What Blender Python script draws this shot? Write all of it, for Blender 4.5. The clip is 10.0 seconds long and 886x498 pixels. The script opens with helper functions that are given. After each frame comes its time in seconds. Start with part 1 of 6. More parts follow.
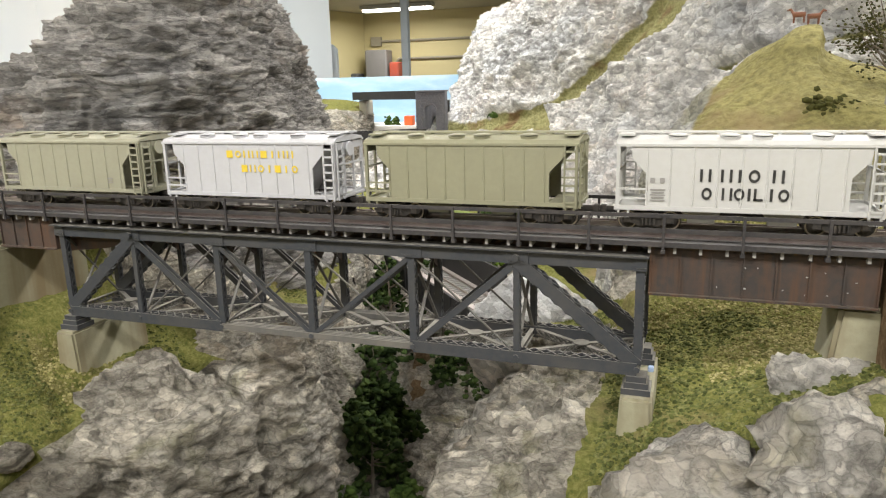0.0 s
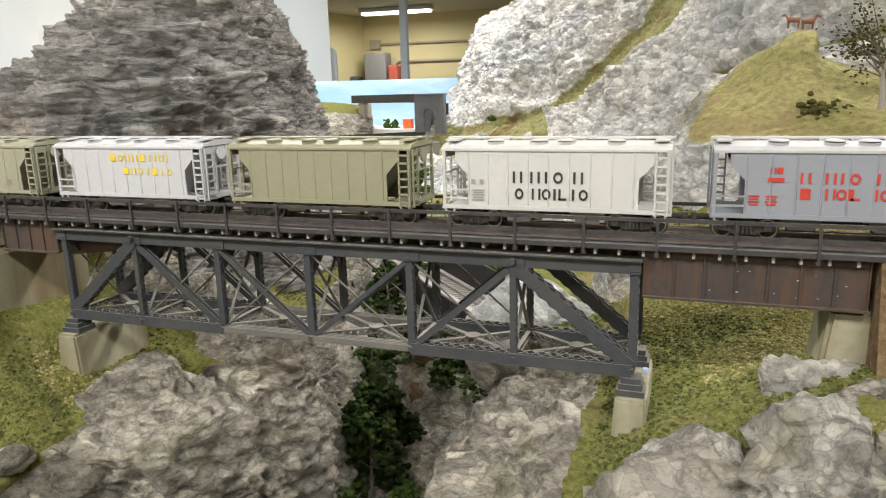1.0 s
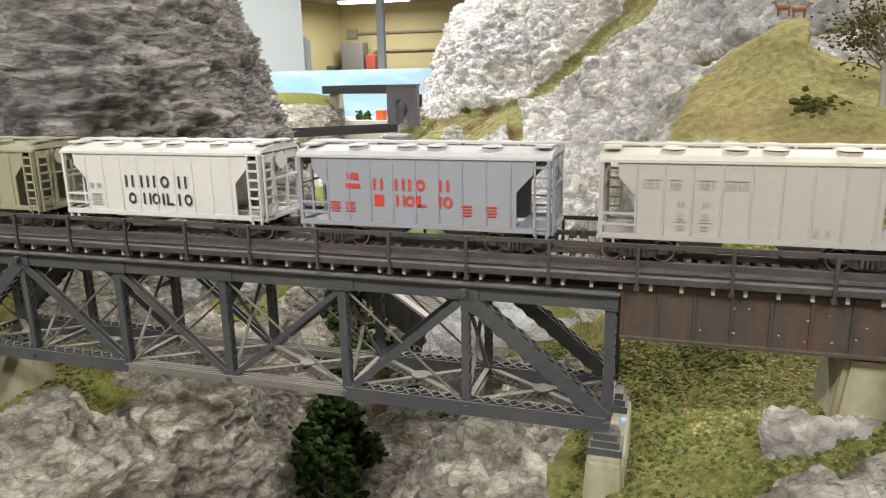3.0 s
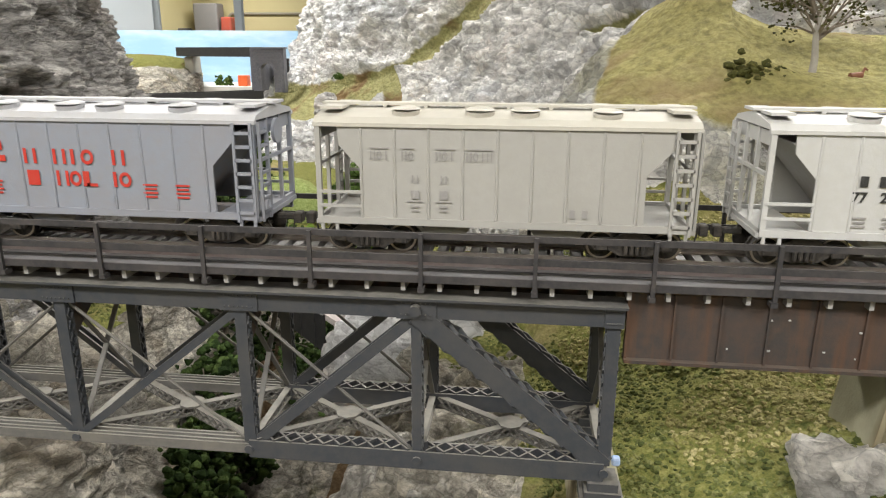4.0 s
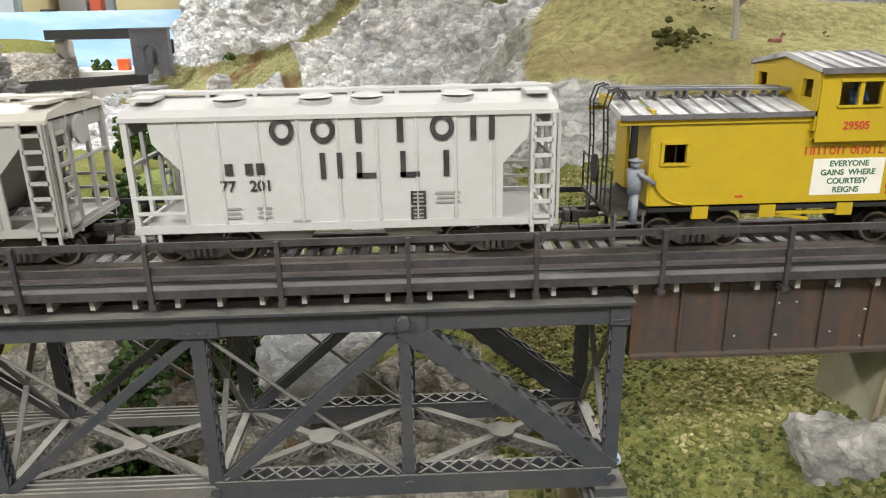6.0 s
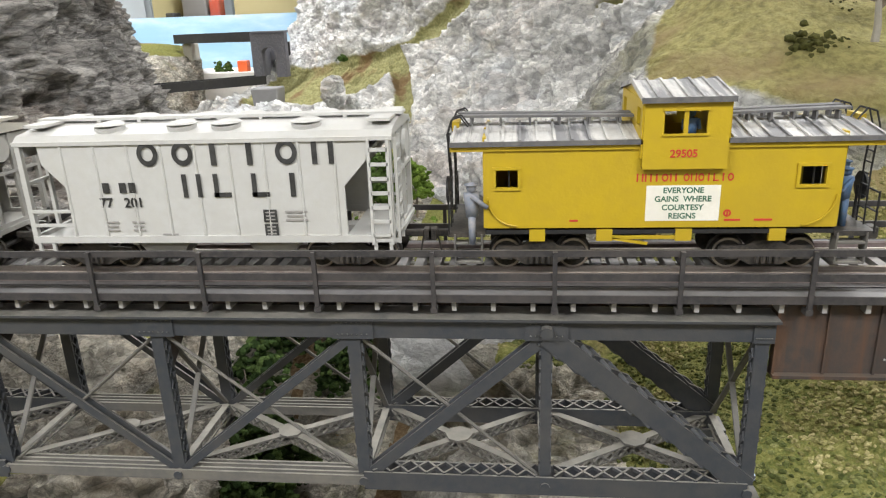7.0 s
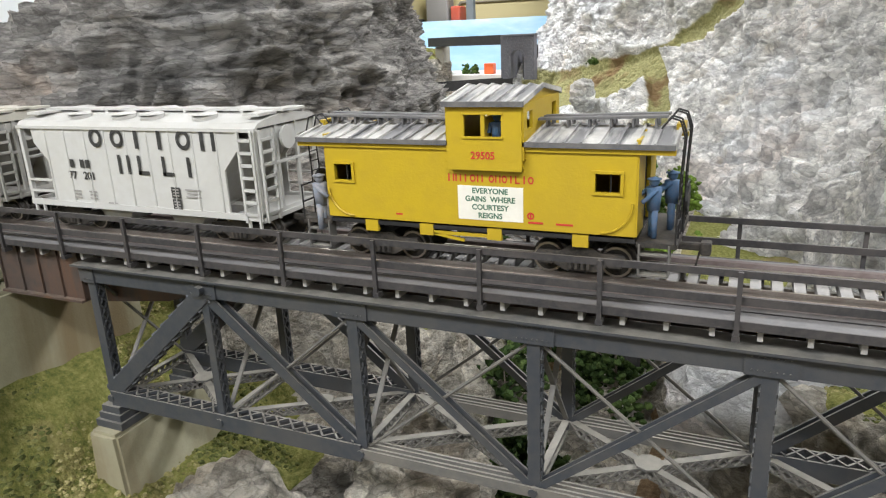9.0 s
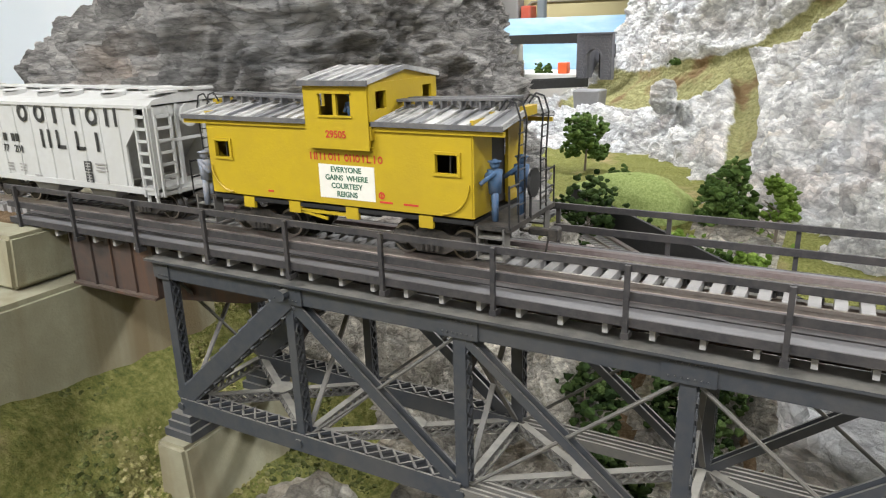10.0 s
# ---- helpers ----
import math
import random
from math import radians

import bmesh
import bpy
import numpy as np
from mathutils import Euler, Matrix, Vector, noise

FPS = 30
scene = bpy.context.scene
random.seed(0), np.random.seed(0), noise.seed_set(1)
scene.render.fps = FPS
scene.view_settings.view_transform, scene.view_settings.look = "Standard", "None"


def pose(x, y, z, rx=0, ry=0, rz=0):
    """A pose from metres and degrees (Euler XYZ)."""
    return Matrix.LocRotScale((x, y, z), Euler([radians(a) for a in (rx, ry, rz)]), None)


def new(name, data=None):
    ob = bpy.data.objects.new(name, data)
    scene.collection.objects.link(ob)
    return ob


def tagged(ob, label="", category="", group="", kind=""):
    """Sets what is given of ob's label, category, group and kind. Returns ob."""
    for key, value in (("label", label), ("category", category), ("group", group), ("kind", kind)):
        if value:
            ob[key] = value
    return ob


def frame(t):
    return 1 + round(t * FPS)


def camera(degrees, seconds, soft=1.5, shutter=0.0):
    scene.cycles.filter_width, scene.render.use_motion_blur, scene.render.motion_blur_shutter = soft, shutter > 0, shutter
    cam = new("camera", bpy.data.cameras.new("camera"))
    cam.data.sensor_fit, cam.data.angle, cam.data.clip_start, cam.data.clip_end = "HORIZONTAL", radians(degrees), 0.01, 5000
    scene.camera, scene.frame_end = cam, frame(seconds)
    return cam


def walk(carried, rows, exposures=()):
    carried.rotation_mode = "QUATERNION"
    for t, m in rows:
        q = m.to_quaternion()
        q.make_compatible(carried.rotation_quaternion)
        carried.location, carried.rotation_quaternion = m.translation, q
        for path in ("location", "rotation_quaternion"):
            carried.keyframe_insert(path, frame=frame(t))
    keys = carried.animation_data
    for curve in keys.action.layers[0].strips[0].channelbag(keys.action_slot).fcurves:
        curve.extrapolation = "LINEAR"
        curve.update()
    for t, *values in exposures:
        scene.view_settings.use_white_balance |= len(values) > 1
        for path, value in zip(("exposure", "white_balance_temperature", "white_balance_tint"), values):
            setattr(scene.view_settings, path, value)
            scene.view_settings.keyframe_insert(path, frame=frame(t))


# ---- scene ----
cam = camera(64.4, 10.0, 1.2)
METRES, EYE, TILT, LEAN, TURN = 0.345, 1.45, 0.0, 0.0, 19.4
ROWS = [
    (0.0, 0.0, 0.0, 0.0, -0.32, -13.22, 1.35),
    (0.5, 0.0005, -0.0077, 0.0049, -0.36, -13.14, 1.35),
    (1.0, 0.0024, -0.0153, 0.0054, -0.41, -13.01, 1.36),
    (1.5, 0.0058, -0.0168, 0.0078, -0.45, -12.92, 1.37),
    (2.0, 0.0103, -0.0084, 0.0117, -0.41, -12.75, 1.38),
    (3.5, 0.0599, 0.3057, 0.0028, -5.81, -15.04, 0.32),
    (4.0, -0.0029, 0.424, -0.0197, -12.83, -16.29, -0.28),
    (4.5, -0.0527, 0.5037, -0.0126, -19.16, -16.87, -0.33),
    (5.0, -0.0515, 0.5126, -0.0222, -22.94, -17.16, 0.14),
    (6.5, -0.0551, 0.517, -0.0095, -19.22, -18.53, 2.07),
    (7.0, -0.0999, 0.5034, 0.0045, -13.64, -18.28, 2.04),
    (7.5, -0.1322, 0.5008, 0.0078, -8.16, -17.87, 2.84),
    (8.0, -0.1812, 0.5159, 0.004, -2.99, -17.59, 3.16),
    (8.5, -0.2192, 0.5431, 0.0012, 1.09, -17.37, 2.95),
    (9.0, -0.2539, 0.5851, -0.0052, 4.2, -17.22, 2.46),
    (9.5, -0.2958, 0.6366, -0.0147, 7.05, -17.16, 1.97),
    (10.0, -0.3184, 0.6794, -0.0265, 9.48, -17.06, 1.62),
]
walk(cam, [(t, pose(0, 0, EYE, TILT, LEAN, TURN) @ pose(METRES * x, METRES * y, METRES * z, 90 + pitch, roll, yaw)) for t, x, y, z, yaw, pitch, roll in ROWS],
     [(0.0, 0.08, 6800, 10), (3.5, 0.05, 6750, 10), (5.0, 0.0, 6600, 10), (6.5, 0.0, 6500, 10), (8.5, 0.05, 6350, 10), (10.0, 0.1, 6300, 10)])

# ---- world, sun-free room light ----
world = bpy.data.worlds.new("world")
world.use_nodes = True
world.node_tree.nodes["Background"].inputs[0].default_value = (0.9, 0.93, 1.0, 1)
world.node_tree.nodes["Background"].inputs[1].default_value = 0.03
scene.world = world


def tube_light(x, y, z, along_x, power):
    lamp = bpy.data.lights.new("tube_light", "AREA")
    lamp.shape, lamp.size, lamp.size_y, lamp.energy = "RECTANGLE", 1.2, 0.25, power
    lamp.color = (0.985, 0.985, 0.985)
    ob = new("tube_light", lamp)
    ob.matrix_world = pose(x, y, z, 0, 0, 0 if along_x else 90)
    return ob


# only the first is in view; the y -2.2 one is added front fill
LIGHTS = [(-4.68, 11.3, 40), (-1.6, 2.2, 50), (0.9, 1.6, 52), (-1.2, -0.7, 40), (0.6, -0.9, 40), (-0.4, -2.2, 24), (-4.2, 0.8, 40), (-4.6, 5.0, 40), (-1.2, 6.5, 40)]
for lx, ly, power in LIGHTS:
    tube_light(lx, ly, 2.60, True, power)


# ---- materials ----
def nodes_of(name):
    m = bpy.data.materials.new(name)
    m.use_nodes = True
    nt = m.node_tree
    return m, nt, nt.nodes, nt.links, nt.nodes["Principled BSDF"]


def ramp(nt, fac, stops):
    r = nt.nodes.new("ShaderNodeValToRGB")
    while len(r.color_ramp.elements) < len(stops):
        r.color_ramp.elements.new(0.5)
    for e, (p, c) in zip(r.color_ramp.elements, stops):
        e.position, e.color = p, (*c, 1) if len(c) == 3 else c
    nt.links.new(fac, r.inputs[0])
    return r.outputs[0]


def tex(nt, scale, detail=6, rough=0.6, kind="noise", distort=0.0, stretch=None):
    co = nt.nodes.new("ShaderNodeTexCoord")
    out = co.outputs["Object"]
    if stretch:
        mp = nt.nodes.new("ShaderNodeMapping")
        mp.inputs["Scale"].default_value = stretch[:3]
        if len(stretch) > 3:
            mp.inputs["Rotation"].default_value = [radians(a) for a in stretch[3:]]
        nt.links.new(out, mp.inputs[0])
        out = mp.outputs[0]
    if kind == "noise":
        n = nt.nodes.new("ShaderNodeTexNoise")
        n.inputs["Detail"].default_value, n.inputs["Roughness"].default_value = detail, rough
        n.inputs["Distortion"].default_value = distort
        res = n.outputs["Fac"]
    else:
        n = nt.nodes.new("ShaderNodeTexVoronoi")
        n.feature = kind
        res = n.outputs["Distance"]
    n.inputs["Scale"].default_value = scale
    nt.links.new(out, n.inputs["Vector"])
    return res


def mix(nt, fac, a, b, mode="MIX"):
    n = nt.nodes.new("ShaderNodeMix")
    n.data_type, n.blend_type = "RGBA", mode
    for sock, v in ((n.inputs["Factor"], fac), (n.inputs["A"], a), (n.inputs["B"], b)):
        if isinstance(v, (int, float)):
            sock.default_value = v
        elif isinstance(v, tuple):
            sock.default_value = (*v, 1)
        else:
            nt.links.new(v, sock)
    return n.outputs["Result"]


def bump(nt, bsdf, height, strength, distance):
    b = nt.nodes.new("ShaderNodeBump")
    b.inputs["Strength"].default_value, b.inputs["Distance"].default_value = strength, distance
    nt.links.new(height, b.inputs["Height"])
    nt.links.new(b.outputs[0], bsdf.inputs["Normal"])


def painted(name, base, dirt=(0.08, 0.07, 0.06), amount=0.35, rough=0.5, scale=60, metal=0.0, grain=900, relief=0.0002):
    """Paint or plastic with dust and grime at two scales."""
    m, nt, ns, ln, b = nodes_of(name)
    f = ramp(nt, tex(nt, scale, 8, 0.65), [(0.45, (0, 0, 0)), (0.8, (1, 1, 1))])
    g = ramp(nt, tex(nt, scale * 7, 4, 0.6), [(0.4, (0, 0, 0)), (0.85, (1, 1, 1))])
    c = mix(nt, f, base, tuple(v * (1 - amount) + d * amount for v, d in zip(base, dirt)))
    c = mix(nt, g, c, tuple(v * (1 - amount * 0.6) + d * amount * 0.6 for v, d in zip(base, dirt)))
    ln.new(c, b.inputs["Base Color"])
    b.inputs["Roughness"].default_value, b.inputs["Metallic"].default_value = rough, metal
    bump(nt, b, tex(nt, grain, 3, 0.6), 0.4, relief)
    return m


def dusty(m, dust, amount, rust=None, fine=150):
    """Pale dust settled on what lies flat, and rust run down in streaks."""
    nt = m.node_tree
    b = nt.nodes["Principled BSDF"]
    c = b.inputs["Base Color"].links[0].from_socket
    if rust:
        c = mix(nt, ramp(nt, tex(nt, fine, 4, 0.6, stretch=(1, 1, 0.09)), [(0.50, (0, 0, 0)), (0.66, (0.85, 0.85, 0.85))]), c, rust)
    geo = nt.nodes.new("ShaderNodeNewGeometry")
    sep = nt.nodes.new("ShaderNodeSeparateXYZ")
    nt.links.new(geo.outputs["Normal"], sep.inputs[0])
    flat = ramp(nt, sep.outputs["Z"], [(0.55, (0, 0, 0)), (0.9, (amount, amount, amount))])
    flat = mix(nt, 1.0, flat, ramp(nt, tex(nt, 110, 6, 0.65), [(0.32, (0.35, 0.35, 0.35)), (0.6, (1, 1, 1))]), "MULTIPLY")
    nt.links.new(mix(nt, flat, c, dust), b.inputs["Base Color"])
    return m


def rock(name, dark, mid, light, tints, scale=22, layered=(1, 1, 1.0), grass=(0.16, 0.16, 0.03), moss=0.62, brown=(0.22, 0.12, 0.06)):
    """Plaster rock casting: washes and dry-brushed grain at two scales, crevice shade put into the colour, tinted
    patches, foam grass on ledges and in gullies.
    """
    m, nt, ns, ln, b = nodes_of(name)
    n1 = tex(nt, scale, 9, 0.62, distort=0.25, stretch=layered)
    n2 = tex(nt, scale * 6, 8, 0.75, stretch=layered)
    co = ns.new("ShaderNodeTexCoord")
    mp = ns.new("ShaderNodeMapping")
    mp.inputs["Scale"].default_value = layered[:3]
    mp.inputs["Rotation"].default_value = [radians(a) for a in layered[3:]]
    ln.new(co.outputs["Object"], mp.inputs[0])
    wn = ns.new("ShaderNodeTexNoise")
    wn.inputs["Scale"].default_value, wn.inputs["Detail"].default_value = scale * 1.5, 4
    ln.new(mp.outputs[0], wn.inputs["Vector"])
    warp = ns.new("ShaderNodeMix")
    warp.data_type, warp.blend_type = "RGBA", "LINEAR_LIGHT"
    warp.inputs["Factor"].default_value = 0.017
    ln.new(mp.outputs[0], warp.inputs["A"])
    ln.new(wn.outputs["Color"], warp.inputs["B"])
    cells, cracks = [], []
    for k in (2.4, 6.5):
        for feature, out in (("F1", cells), ("DISTANCE_TO_EDGE", cracks)):
            v = ns.new("ShaderNodeTexVoronoi")
            v.feature = feature
            v.inputs["Scale"].default_value = scale * k
            ln.new(warp.outputs["Result"], v.inputs["Vector"])
            out.append(v.outputs["Color" if feature == "F1" else "Distance"])
    c = ramp(nt, n1, [(0.30, dark), (0.44, mid), (0.62, light)])
    c2 = ramp(nt, n2, [(0.38, dark), (0.47, mid), (0.58, light)])
    c = mix(nt, 0.6, c, c2)
    for k, (col, sc, lo) in enumerate(tints):
        c = mix(nt, ramp(nt, tex(nt, sc, 4, 0.55, distort=0.3 + 0.1 * k), [(lo, (0, 0, 0)), (lo + 0.12, (0.55, 0.55, 0.55))]), c, col)
    steps = []
    for cell, lo in zip(cells, (0.68, 0.78)):
        bw = ns.new("ShaderNodeRGBToBW")
        ln.new(cell, bw.inputs[0])
        steps.append(bw.outputs[0])
        c = mix(nt, 1.0, c, ramp(nt, bw.outputs[0], [(0.2, (lo, lo, lo)), (0.75, (1.12, 1.12, 1.12))]), "MULTIPLY")
    # cracks and pits darkened in the colour: dark washes plus crevice shade
    wash_and_shade = mix(nt, tex(nt, scale * 0.8, 3, 0.5), (0.1, 0.1, 0.1), (1.0, 1.0, 1.0))
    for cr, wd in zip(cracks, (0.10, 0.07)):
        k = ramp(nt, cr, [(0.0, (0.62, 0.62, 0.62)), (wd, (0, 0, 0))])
        c = mix(nt, mix(nt, 1.0, k, wash_and_shade, "MULTIPLY"), c, tuple(v * 0.6 for v in dark))
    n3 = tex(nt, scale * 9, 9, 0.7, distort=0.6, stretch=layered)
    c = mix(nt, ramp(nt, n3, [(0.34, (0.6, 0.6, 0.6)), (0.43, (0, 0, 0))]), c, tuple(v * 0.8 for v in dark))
    v1 = ramp(nt, cracks[0], [(0.0, (0, 0, 0)), (0.30, (1, 1, 1))])
    geo = ns.new("ShaderNodeNewGeometry")
    sep = ns.new("ShaderNodeSeparateXYZ")
    ln.new(geo.outputs["Normal"], sep.inputs[0])
    add = ns.new("ShaderNodeMath")
    add.operation = "MULTIPLY_ADD"
    add.inputs[1].default_value = 0.55
    ln.new(tex(nt, 14, 5, 0.6), add.inputs[0])
    ln.new(sep.outputs["Z"], add.inputs[2])
    gm = ramp(nt, add.outputs[0], [(moss + 0.27, (0, 0, 0)), (moss + 0.35, (1, 1, 1))])
    at = ns.new("ShaderNodeAttribute")
    at.attribute_name = "turf"
    edge = ns.new("ShaderNodeMath")
    edge.operation = "MULTIPLY_ADD"
    edge.inputs[1].default_value = 0.6
    ln.new(tex(nt, 15, 7, 0.7), edge.inputs[0])
    ln.new(at.outputs["Fac"], edge.inputs[2])
    gm2 = ramp(nt, edge.outputs[0], [(0.80, (0, 0, 0)), (0.95, (1, 1, 1))])
    gm = mix(nt, 1.0, gm, gm2, "LIGHTEN")
    gc = ramp(nt, tex(nt, 160, 5, 0.7), [(0.35, tuple(v * 0.55 for v in grass)), (0.6, grass)])
    gc = mix(nt, ramp(nt, tex(nt, 9, 3, 0.5), [(0.56, (0, 0, 0)), (0.66, (0.8, 0.8, 0.8))]), gc, brown)
    c = mix(nt, gm, c, gc)
    ln.new(c, b.inputs["Base Color"])
    b.inputs["Roughness"].default_value = 0.9
    b.inputs["Specular IOR Level"].default_value = 0.2
    h = ns.new("ShaderNodeMath")
    h.operation = "ADD"
    ln.new(n3, h.inputs[0])
    ln.new(n2, h.inputs[1])
    h2 = ns.new("ShaderNodeMath")
    h2.operation = "MULTIPLY_ADD"
    h2.inputs[1].default_value = 0.7
    ln.new(v1, h2.inputs[0])
    ln.new(h.outputs[0], h2.inputs[2])
    for step, k in zip(steps, (1.1, 0.7)):
        h3 = ns.new("ShaderNodeMath")
        h3.operation = "MULTIPLY_ADD"
        h3.inputs[1].default_value = k
        ln.new(step, h3.inputs[0])
        ln.new(h2.outputs[0], h3.inputs[2])
        h2 = h3
    bump(nt, b, h2.outputs[0], 1.0, 0.007)
    return m


def turf(name, a, b_, c_, soil):
    m, nt, ns, ln, b = nodes_of(name)
    c = ramp(nt, tex(nt, 260, 6, 0.75), [(0.3, a), (0.5, b_), (0.68, c_)])
    s = ramp(nt, tex(nt, 13, 6, 0.6), [(0.55, (0, 0, 0)), (0.70, (0.8, 0.8, 0.8))])
    ln.new(mix(nt, s, c, soil), b.inputs["Base Color"])
    b.inputs["Roughness"].default_value = 0.95
    b.inputs["Specular IOR Level"].default_value = 0.1
    bump(nt, b, tex(nt, 420, 5, 0.75), 1.0, 0.003)
    return m


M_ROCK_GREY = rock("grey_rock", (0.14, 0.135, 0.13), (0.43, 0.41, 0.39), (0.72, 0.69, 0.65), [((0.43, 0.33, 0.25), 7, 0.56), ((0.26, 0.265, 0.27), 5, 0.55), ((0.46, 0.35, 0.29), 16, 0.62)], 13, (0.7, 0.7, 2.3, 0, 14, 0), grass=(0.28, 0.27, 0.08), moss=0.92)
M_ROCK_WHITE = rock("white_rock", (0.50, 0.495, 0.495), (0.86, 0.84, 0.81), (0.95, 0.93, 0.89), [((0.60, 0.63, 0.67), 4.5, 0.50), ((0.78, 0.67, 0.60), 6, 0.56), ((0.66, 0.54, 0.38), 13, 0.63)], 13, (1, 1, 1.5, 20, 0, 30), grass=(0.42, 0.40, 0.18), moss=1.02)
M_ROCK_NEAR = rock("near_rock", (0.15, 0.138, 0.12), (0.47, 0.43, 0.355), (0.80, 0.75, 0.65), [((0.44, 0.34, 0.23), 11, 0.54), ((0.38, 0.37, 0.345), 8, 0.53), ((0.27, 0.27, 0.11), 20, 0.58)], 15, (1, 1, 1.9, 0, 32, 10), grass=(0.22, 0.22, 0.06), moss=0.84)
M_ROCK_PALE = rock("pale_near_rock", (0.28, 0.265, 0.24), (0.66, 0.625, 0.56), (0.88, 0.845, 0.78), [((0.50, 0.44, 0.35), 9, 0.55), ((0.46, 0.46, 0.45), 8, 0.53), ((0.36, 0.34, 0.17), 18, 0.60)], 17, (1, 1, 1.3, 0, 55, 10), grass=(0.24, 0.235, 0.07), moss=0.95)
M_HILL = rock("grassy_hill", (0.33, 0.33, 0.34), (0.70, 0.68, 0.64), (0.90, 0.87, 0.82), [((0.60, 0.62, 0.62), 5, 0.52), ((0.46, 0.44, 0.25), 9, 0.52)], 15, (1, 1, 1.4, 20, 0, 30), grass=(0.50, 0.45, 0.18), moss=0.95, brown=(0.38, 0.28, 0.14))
M_TURF = turf("ground_foam", (0.08, 0.10, 0.025), (0.20, 0.205, 0.06), (0.34, 0.32, 0.12), (0.40, 0.31, 0.17))
M_TURF_LIGHT = turf("bright_ground_foam", (0.17, 0.22, 0.06), (0.31, 0.38, 0.13), (0.44, 0.50, 0.21), (0.26, 0.26, 0.10))
M_SOIL = turf("brown_soil", (0.12, 0.08, 0.045), (0.24, 0.16, 0.09), (0.36, 0.27, 0.17), (0.20, 0.18, 0.07))
M_STEEL = painted("grey_bridge_steel", (0.040, 0.045, 0.054), (0.105, 0.095, 0.082), 0.6, 0.5, 45)
M_STEEL_TAN = painted("dusty_bridge_steel", (0.105, 0.102, 0.096), (0.21, 0.19, 0.155), 0.7, 0.7, 50)
M_DECK = painted("weathered_deck", (0.028, 0.027, 0.029), (0.10, 0.085, 0.078), 0.7, 0.7, 80)
M_TIE = painted("grey_ties", (0.28, 0.272, 0.265), (0.42, 0.40, 0.375), 0.6, 0.8, 120)
M_WALK = painted("grey_walkway", (0.15, 0.147, 0.15), (0.27, 0.255, 0.25), 0.6, 0.75, 90)
M_PLANK = painted("worn_red_grey_plank", (0.14, 0.105, 0.097), (0.28, 0.245, 0.235), 0.8, 0.75, 70)
M_RUST = painted("rusty_girder", (0.042, 0.036, 0.033), (0.135, 0.065, 0.036), 0.6, 0.7, 38)
M_RAIL = painted("rail_metal", (0.42, 0.38, 0.34), (0.2, 0.13, 0.09), 0.5, 0.35, 200, 0.8)
dusty(M_STEEL, (0.24, 0.225, 0.195), 0.85)
dusty(M_STEEL_TAN, (0.28, 0.262, 0.222), 0.75)
dusty(M_RUST, (0.16, 0.13, 0.10), 0.5, (0.095, 0.048, 0.026))
dusty(M_DECK, (0.17, 0.16, 0.155), 0.6)
M_CONC = painted("yellowed_concrete", (0.34, 0.325, 0.225), (0.12, 0.095, 0.05), 0.7, 0.85, 15, relief=0.0006)
dusty(M_CONC, (0.42, 0.40, 0.30), 0.3, (0.16, 0.115, 0.055), 26)
M_BLACK = painted("black_plastic", (0.012, 0.012, 0.013), (0.06, 0.055, 0.05), 0.4, 0.55, 90)
M_TRUCK = painted("grimy_truck", (0.02, 0.019, 0.018), (0.16, 0.13, 0.10), 0.6, 0.6, 160)


# ---- mesh helpers ----
def part(name, bm, material, parent=None, label="", smooth=False):
    me = bpy.data.meshes.new(name)
    bm.to_mesh(me)
    bm.free()
    if smooth:
        me.polygons.foreach_set("use_smooth", [True] * len(me.polygons))
    me.materials.append(material)
    ob = new(name, me)
    if parent is not None:
        ob.parent = parent
    if label:
        ob["label"] = label
    return ob


def empty(name, m=None):
    ob = new(name)
    ob.empty_display_size = 0.01
    if m is not None:
        ob.matrix_world = m
    return ob


def box(bm, c, s, m=None):
    vs = []
    for dx, dy, dz in ((-1, -1, -1), (1, -1, -1), (1, 1, -1), (-1, 1, -1), (-1, -1, 1), (1, -1, 1), (1, 1, 1), (-1, 1, 1)):
        v = Vector((c[0] + dx * s[0] / 2, c[1] + dy * s[1] / 2, c[2] + dz * s[2] / 2))
        vs.append(bm.verts.new(m @ v if m is not None else v))
    for f in ((0, 3, 2, 1), (4, 5, 6, 7), (0, 1, 5, 4), (1, 2, 6, 5), (2, 3, 7, 6), (3, 0, 4, 7)):
        bm.faces.new([vs[i] for i in f])
    return bm


def beam(bm, a, b, w, h, up=(0, 0, 1)):
    """A square bar from a to b, w wide and h deep."""
    a, b = Vector(a), Vector(b)
    d = b - a
    x = d.normalized()
    y = Vector(up).cross(x)
    if y.length < 1e-6:
        y = Vector((0, 1, 0))
    y.normalize()
    z = x.cross(y)
    m = Matrix((x, y, z)).transposed().to_4x4()
    m.translation = (a + b) / 2
    return box(bm, (0, 0, 0), (d.length, w, h), m)


def rod(bm, a, b, r, n=6, r2=None):
    a, b = Vector(a), Vector(b)
    q = (b - a).to_track_quat("Z", "Y").to_matrix()
    r2 = r if r2 is None else r2
    ring = [[bm.verts.new(p + q @ Vector((math.cos(i * 2 * math.pi / n) * k, math.sin(i * 2 * math.pi / n) * k, 0))) for i in range(n)] for p, k in ((a, r), (b, r2))]
    for i in range(n):
        j = (i + 1) % n
        bm.faces.new((ring[0][i], ring[0][j], ring[1][j], ring[1][i]))
    bm.faces.new(ring[0][::-1])
    bm.faces.new(ring[1])
    return bm


